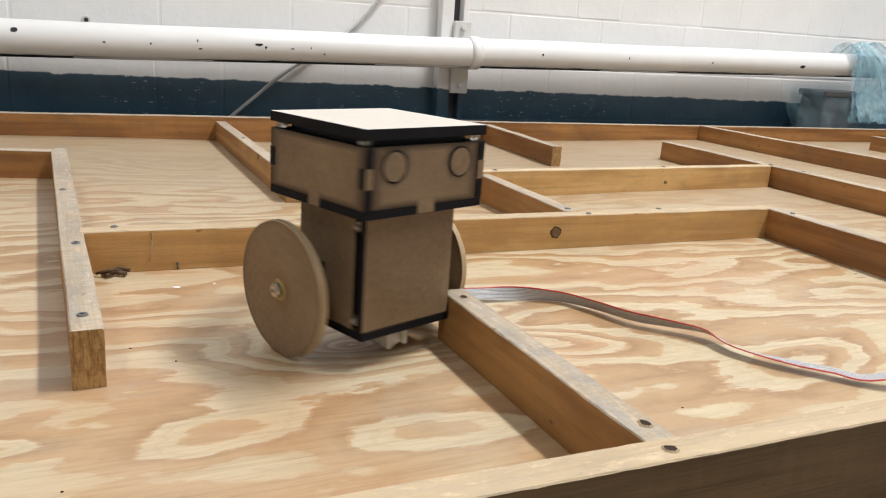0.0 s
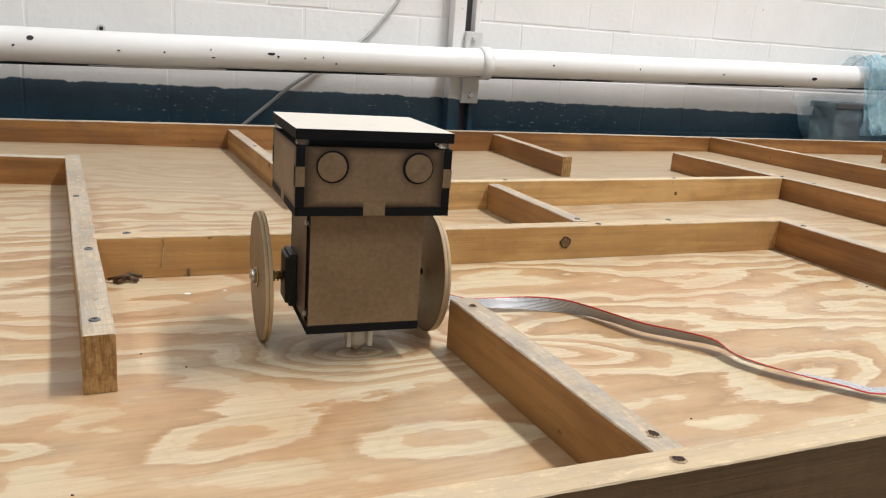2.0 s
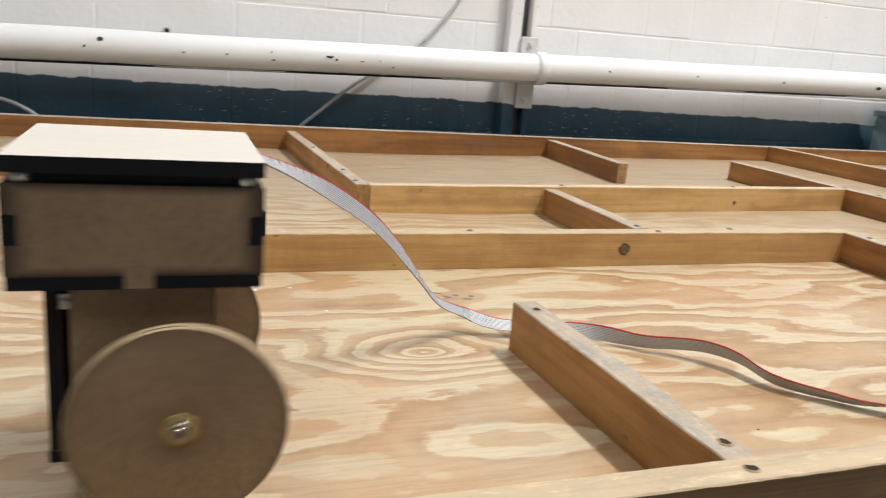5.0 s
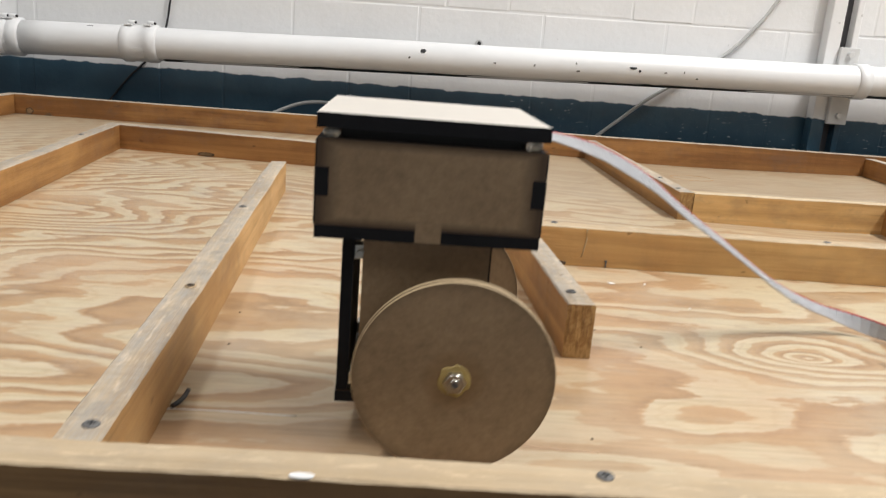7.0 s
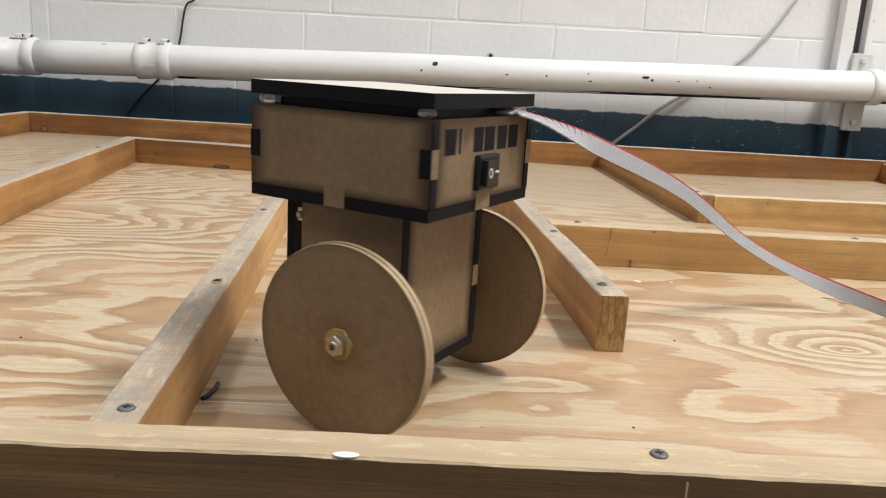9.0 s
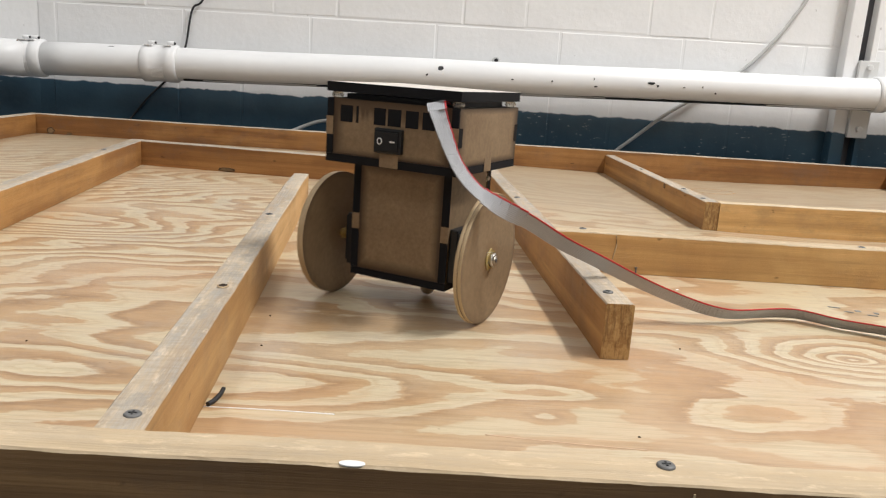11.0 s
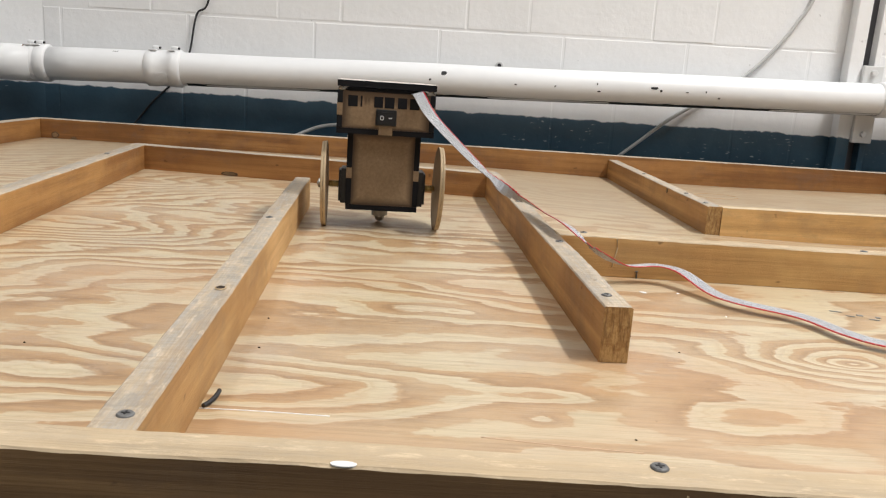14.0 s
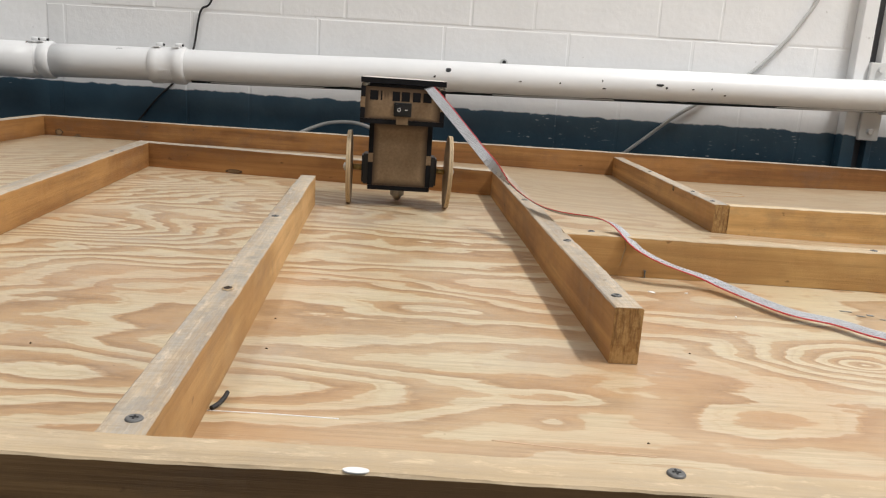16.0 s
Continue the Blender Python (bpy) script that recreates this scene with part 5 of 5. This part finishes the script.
    (15.0, [(0.137, 1.06, 0.118), (0.151, 1.035, 0.099), (0.188, 1.0, 0.069), (0.211, 0.965, 0.053), (0.228, 0.915, 0.046), (0.243, 0.885, 0.045), (0.262, 0.870, 0.046), (0.286, 0.858, 0.048), (0.302, 0.848, 0.044), (0.320, 0.836, 0.030), (0.343, 0.822, 0.016), (0.374, 0.815, 0.009), (0.392, 0.795, 0.007), (0.403, 0.761, 0.007), (0.424, 0.737, 0.006), (0.450, 0.716, 0.006), (0.473, 0.686, 0.006)] + [(0.52, 0.655, 0.006), (0.57, 0.622, 0.006), (0.62, 0.58, 0.006), (0.66, 0.53, 0.005), (0.70, 0.49, 0.006)] + TAIL[3:]),
    (16.0, [(0.140, 1.09, 0.128), (0.161, 1.07, 0.106), (0.189, 1.045, 0.077), (0.216, 1.01, 0.054), (0.236, 0.954, 0.046), (0.256, 0.912, 0.046), (0.284, 0.885, 0.048), (0.299, 0.862, 0.045), (0.315, 0.838, 0.030), (0.340, 0.824, 0.020), (0.374, 0.818, 0.011), (0.393, 0.792, 0.007), (0.417, 0.740, 0.006), (0.446, 0.717, 0.006), (0.467, 0.688, 0.006)] + [(0.52, 0.655, 0.006), (0.57, 0.622, 0.006), (0.62, 0.58, 0.006), (0.66, 0.53, 0.005), (0.70, 0.49, 0.006)] + TAIL[3:]),
]


def drive_at(t):
    for a, b in zip(DRIVE, DRIVE[1:]):
        if t <= b[0]:
            k = (t - a[0]) / (b[0] - a[0])
            return [a[i] + (b[i] - a[i]) * k for i in (1, 2, 3)]
    return DRIVE[-1][1:]


def robot_pose(t):
    x, y, h = drive_at(t)
    return pose(x, y, sag(x, y) + 0.0004, 0, 0, h)


# how the ribbon is turned about its length: seconds, then the way along it in steps of 21 mm and degrees
TWISTS = [
    (0.0, ((0, 30), (9, 16), (13, 12), (14.5, 14), (17, 45), (19.5, 112), (21, 124), (24, 128), (26, 146), (28, 160), (30, 178), (58, 180))),
    (2.0, ((0, 30), (9, 16), (13, 12), (14.5, 14), (17, 45), (19.5, 112), (21, 124), (24, 128), (26, 146), (28, 160), (30, 178), (58, 180))),
    (2.5, ((0, 30), (9, 30), (13, 22), (16.5, 18), (19, 52), (21.5, 112), (23, 122), (26, 128), (28, 146), (30, 164), (32, 178), (58, 180))),
    (3.2, ((0, 30), (9, 30), (13, 22), (16.5, 18), (19, 52), (21.5, 112), (23, 122), (26, 128), (28, 146), (30, 164), (32, 178), (58, 180))),
    (4.2, ((0, 35), (9, 26), (15, 22), (20, 60), (24, 90), (27, 110), (29, 140), (31, 165), (33, 178), (58, 180))),
    (5.3, ((0, 10), (1.5, 30), (4, 80), (8, 74), (11, 36), (17, 30), (20, 122), (27, 142), (31, 165), (58, 180))),
    (5.8, ((0, 10), (1.5, 30), (4, 74), (8, 66), (11, 34), (17, 30), (20, 122), (27, 142), (31, 165), (58, 180))),
    (6.5, ((0, 10), (1.5, 26), (4, 46), (8, 38), (12, 26), (17, 30), (20, 122), (27, 142), (31, 165), (58, 180))),
    (7.6, ((0, 8), (1.5, 24), (4, 46), (9, 42), (14, 34), (18, 40), (24, 100), (30, 150), (31, 165), (58, 180))),
    (9.0, ((0, 8), (1.5, 28), (4, 70), (12, 72), (14, 60), (18, 50), (24, 100), (30, 150), (31, 165), (58, 180))),
    (11.3, ((0, 10), (1.5, 32), (4, 38), (6, 136), (11, 144), (18, 142), (26, 148), (31, 165), (58, 180))),
    (11.8, ((0, 10), (1.5, 32), (4, 38), (6, 136), (11, 144), (18, 142), (26, 148), (31, 165), (58, 180))),
    (12.5, ((0, 14), (1.5, 40), (4, 52), (9, 48), (12, 130), (17, 158), (18, 164), (28, 172), (58, 180))),
    (13.0, ((0, 14), (1.5, 40), (3, 46), (6.5, 40), (9, 138), (13, 155), (17, 162), (20, 172), (23, 182), (58, 184))),
    (16.0, ((0, 14), (1.5, 40), (3, 46), (6.5, 40), (9, 138), (13, 155), (17, 164), (20, 180), (23, 190), (58, 190))),
]


def twist(t, k):
    def at(row):
        for (k0, a), (k1, b) in zip(row, row[1:]):
            if k <= k1:
                return a + (b - a) * (k - k0) / (k1 - k0)
        return row[-1][1]
    for (t0, r0), (t1, r1) in zip(TWISTS, TWISTS[1:]):
        if t <= t1:
            f = (t - t0) / (t1 - t0)
            return at(r0) * (1 - f) + at(r1) * f
    return at(TWISTS[-1][1])


def lay_ribbon(t, pts, turns, tracks):
    side = None
    for k, rows in enumerate(tracks):
        a, b = pts[k], pts[k + 1]
        x = (b - a).normalized()
        y = Vector((0, 0, 1)).cross(x)
        y = y.normalized() if y.length > 0.2 or side is None else side
        side = y
        turn = radians(turns[k])
        y = (y * math.cos(turn) + x.cross(y) * math.sin(turn)).normalized()
        z = x.cross(y).normalized()
        q = Matrix((x, z.cross(x), z)).transposed().to_4x4()
        q.translation = a
        rows.append((t, q))


def motions():
    walk(robot, [(t, robot_pose(t)) for t, *_ in DRIVE])
    # each wheel rolls as far as its own track
    for s, w in wheels:
        rows, roll, last = [], 0.0, None
        for k in range(0, 81):
            t = k * 0.2
            x, y, h = drive_at(t)
            c = Vector((x + s * T * math.cos(radians(h)), y + s * T * math.sin(radians(h))))
            if last is not None:
                ahead = Vector((-math.sin(radians(h)), math.cos(radians(h))))
                roll -= (c - last).dot(ahead) / R
            last = c
            rows.append((t, pose(s * T, 0, R, math.degrees(roll), s * 1.0, 0)))
        walk(w, rows)
    # the cable's pieces follow the run, each piece keeping its length; the first ones stay at the robot
    def leaves(t):
        m = robot_pose(t)
        return [m @ Vector((0.032, HB + 0.012, 0.1552)), m @ Vector((0.034, HB - 0.004, 0.1550))]

    laid = []
    for t, ctrl in RUNS:
        pts = curve_points(leaves(t) + [Vector(p) for p in ctrl], STEP)[:COUNT + 1]
        laid.append((t, pts, [twist(t, k * STEP / 0.021) for k in range(COUNT)]))
    tracks = [[] for _ in pieces]
    for (t0, p0, w0), (t1, p1, w1) in zip(laid, laid[1:]):
        steps = max(1, round((t1 - t0) / 0.17))
        for j in range(steps + (t1 == laid[-1][0])):
            f, t = j / steps, t0 + (t1 - t0) * j / steps
            pts = [a.lerp(b, f) for a, b in zip(p0, p1)]
            off = leaves(t)[0] - pts[0]
            pts = [p + off * math.exp(-(k * STEP / 0.105) ** 2) for k, p in enumerate(pts)]
            lay_ribbon(t, pts, [a + (b - a) * f for a, b in zip(w0, w1)], tracks)
    for ob, rows in zip(pieces, tracks):
        walk(ob, rows)


M_KNOTP = plain("ring_stain_brown", (0.47, 0.29, 0.15), 0.6, 0, 0.2, 90)


# ---- small things on the sheet ----
def lump(name, x, y, size, mat, label, category, seed):
    rnd = random.Random(seed)
    bm = bmesh.new()
    bmesh.ops.create_icosphere(bm, subdivisions=2, radius=1)
    for v in bm.verts:
        k = rnd.uniform(0.75, 1.15)
        v.co = Vector((v.co.x * size[0] * k, v.co.y * size[1] * k, max(-0.4, v.co.z) * size[2] * k))
    return thing(name, bm, mat, label, category, pose(x, y, sag(x, y) + size[2] * 0.35, 0, 0, rnd.uniform(0, 180)))


bm = bmesh.new()
tube(bm, curve_points([(0.0112, 0.506, 0.0015), (0.0132, 0.511, 0.0016), (0.0145, 0.518, 0.0018), (0.0146, 0.525, 0.0022)]), 0.0013, 8)
thing("wire_scrap", bm, M_WIREB, "short curled black wire offcut on the ply", "wire offcut")

bm = bmesh.new()
tube(bm, [(0.0, 0.0, 0.0), (0.012, 0.002, 0.002), (0.02, -0.003, 0.001)], 0.0022, 7)
tube(bm, [(0.004, -0.006, 0.001), (0.014, 0.007, 0.004), (0.024, 0.004, 0.002)], 0.0016, 7)
tube(bm, [(-0.004, 0.003, 0.001), (0.01, -0.004, 0.006), (0.018, 0.006, 0.001)], 0.0014, 7)
thing("leaf_litter", bm, M_KNOT, "curl of dry brown bark by the corner", "debris", pose(0.262, 0.838, 0.0018))
for k, (x, y, s) in enumerate(((0.320, 0.797, 0.0035), (0.352, 0.80, 0.0018), (0.372, 0.735, 0.0016))):
    lump("paper_scrap", x, y, (s, s * 0.6, 0.0006), M_CHIPW, "tiny white paper scrap on the ply", "debris", k)
for k, (x, y) in enumerate(((0.276, 0.669), (0.303, 0.639), (1.025, 0.689), (0.02, 0.60), (0.014, 0.66), (-0.12, 0.585), (0.236, 0.497), (0.60, 0.48))):
    lump("dirt_speck", x, y, (0.0024 if k == 2 else 0.0008, 0.0006, 0.0005), M_HOLE, "dark speck of dirt on the ply", "debris", 20 + k)
# faded printed marks on the sheet, as plain bars
for k, (x, y, w, hgt) in enumerate(((0.482, 0.772, 0.010, 0.0022), (0.489, 0.760, 0.007, 0.0022), (0.499, 0.764, 0.005, 0.004), (0.506, 0.753, 0.008, 0.0022), (0.513, 0.760, 0.004, 0.004))):
    bm = bmesh.new()
    box(bm, -w / 2, w / 2, -hgt / 2, hgt / 2, 0, 0.0003)
    thing("printed_mark", bm, M_INK, "faded grey printed mark on the ply", "marking", pose(x, y, 0.0002, 0, 0, -14))
bm = bmesh.new()
tube(bm, curve_points([(0.155, 0.4905, 0.0), (0.19, 0.4865, 0.0), (0.236, 0.4825, 0.0)]), 0.0004, 6)
thing("pencil_line", bm, M_PENCIL, "thin reddish scratch in the ply", "marking")

bm = bmesh.new()
tube(bm, curve_points([(0.009, 0.506, 0.0), (0.04, 0.5062, 0.0), (0.077, 0.505, 0.0)]), 0.0004, 6)
thing("pale_scratch", bm, M_CHIPW, "thin pale scratch along the ply grain", "marking")

# old oval ring left by a wet can on the sheet
bm = bmesh.new()
tube(bm, [(0.042 * math.cos(a), 0.030 * math.sin(a), 0.0) for a in (2 * math.pi * k / 40 for k in range(38))], 0.0016, 6)
for v in bm.verts:
    v.co.z *= 0.25
thing("ring_stain", bm, M_KNOTP, "faint brown oval ring stain on the ply", "marking", pose(0.666, 1.570, sag(0.666, 1.57) + 0.0002, 0, 0, 12))

motions()
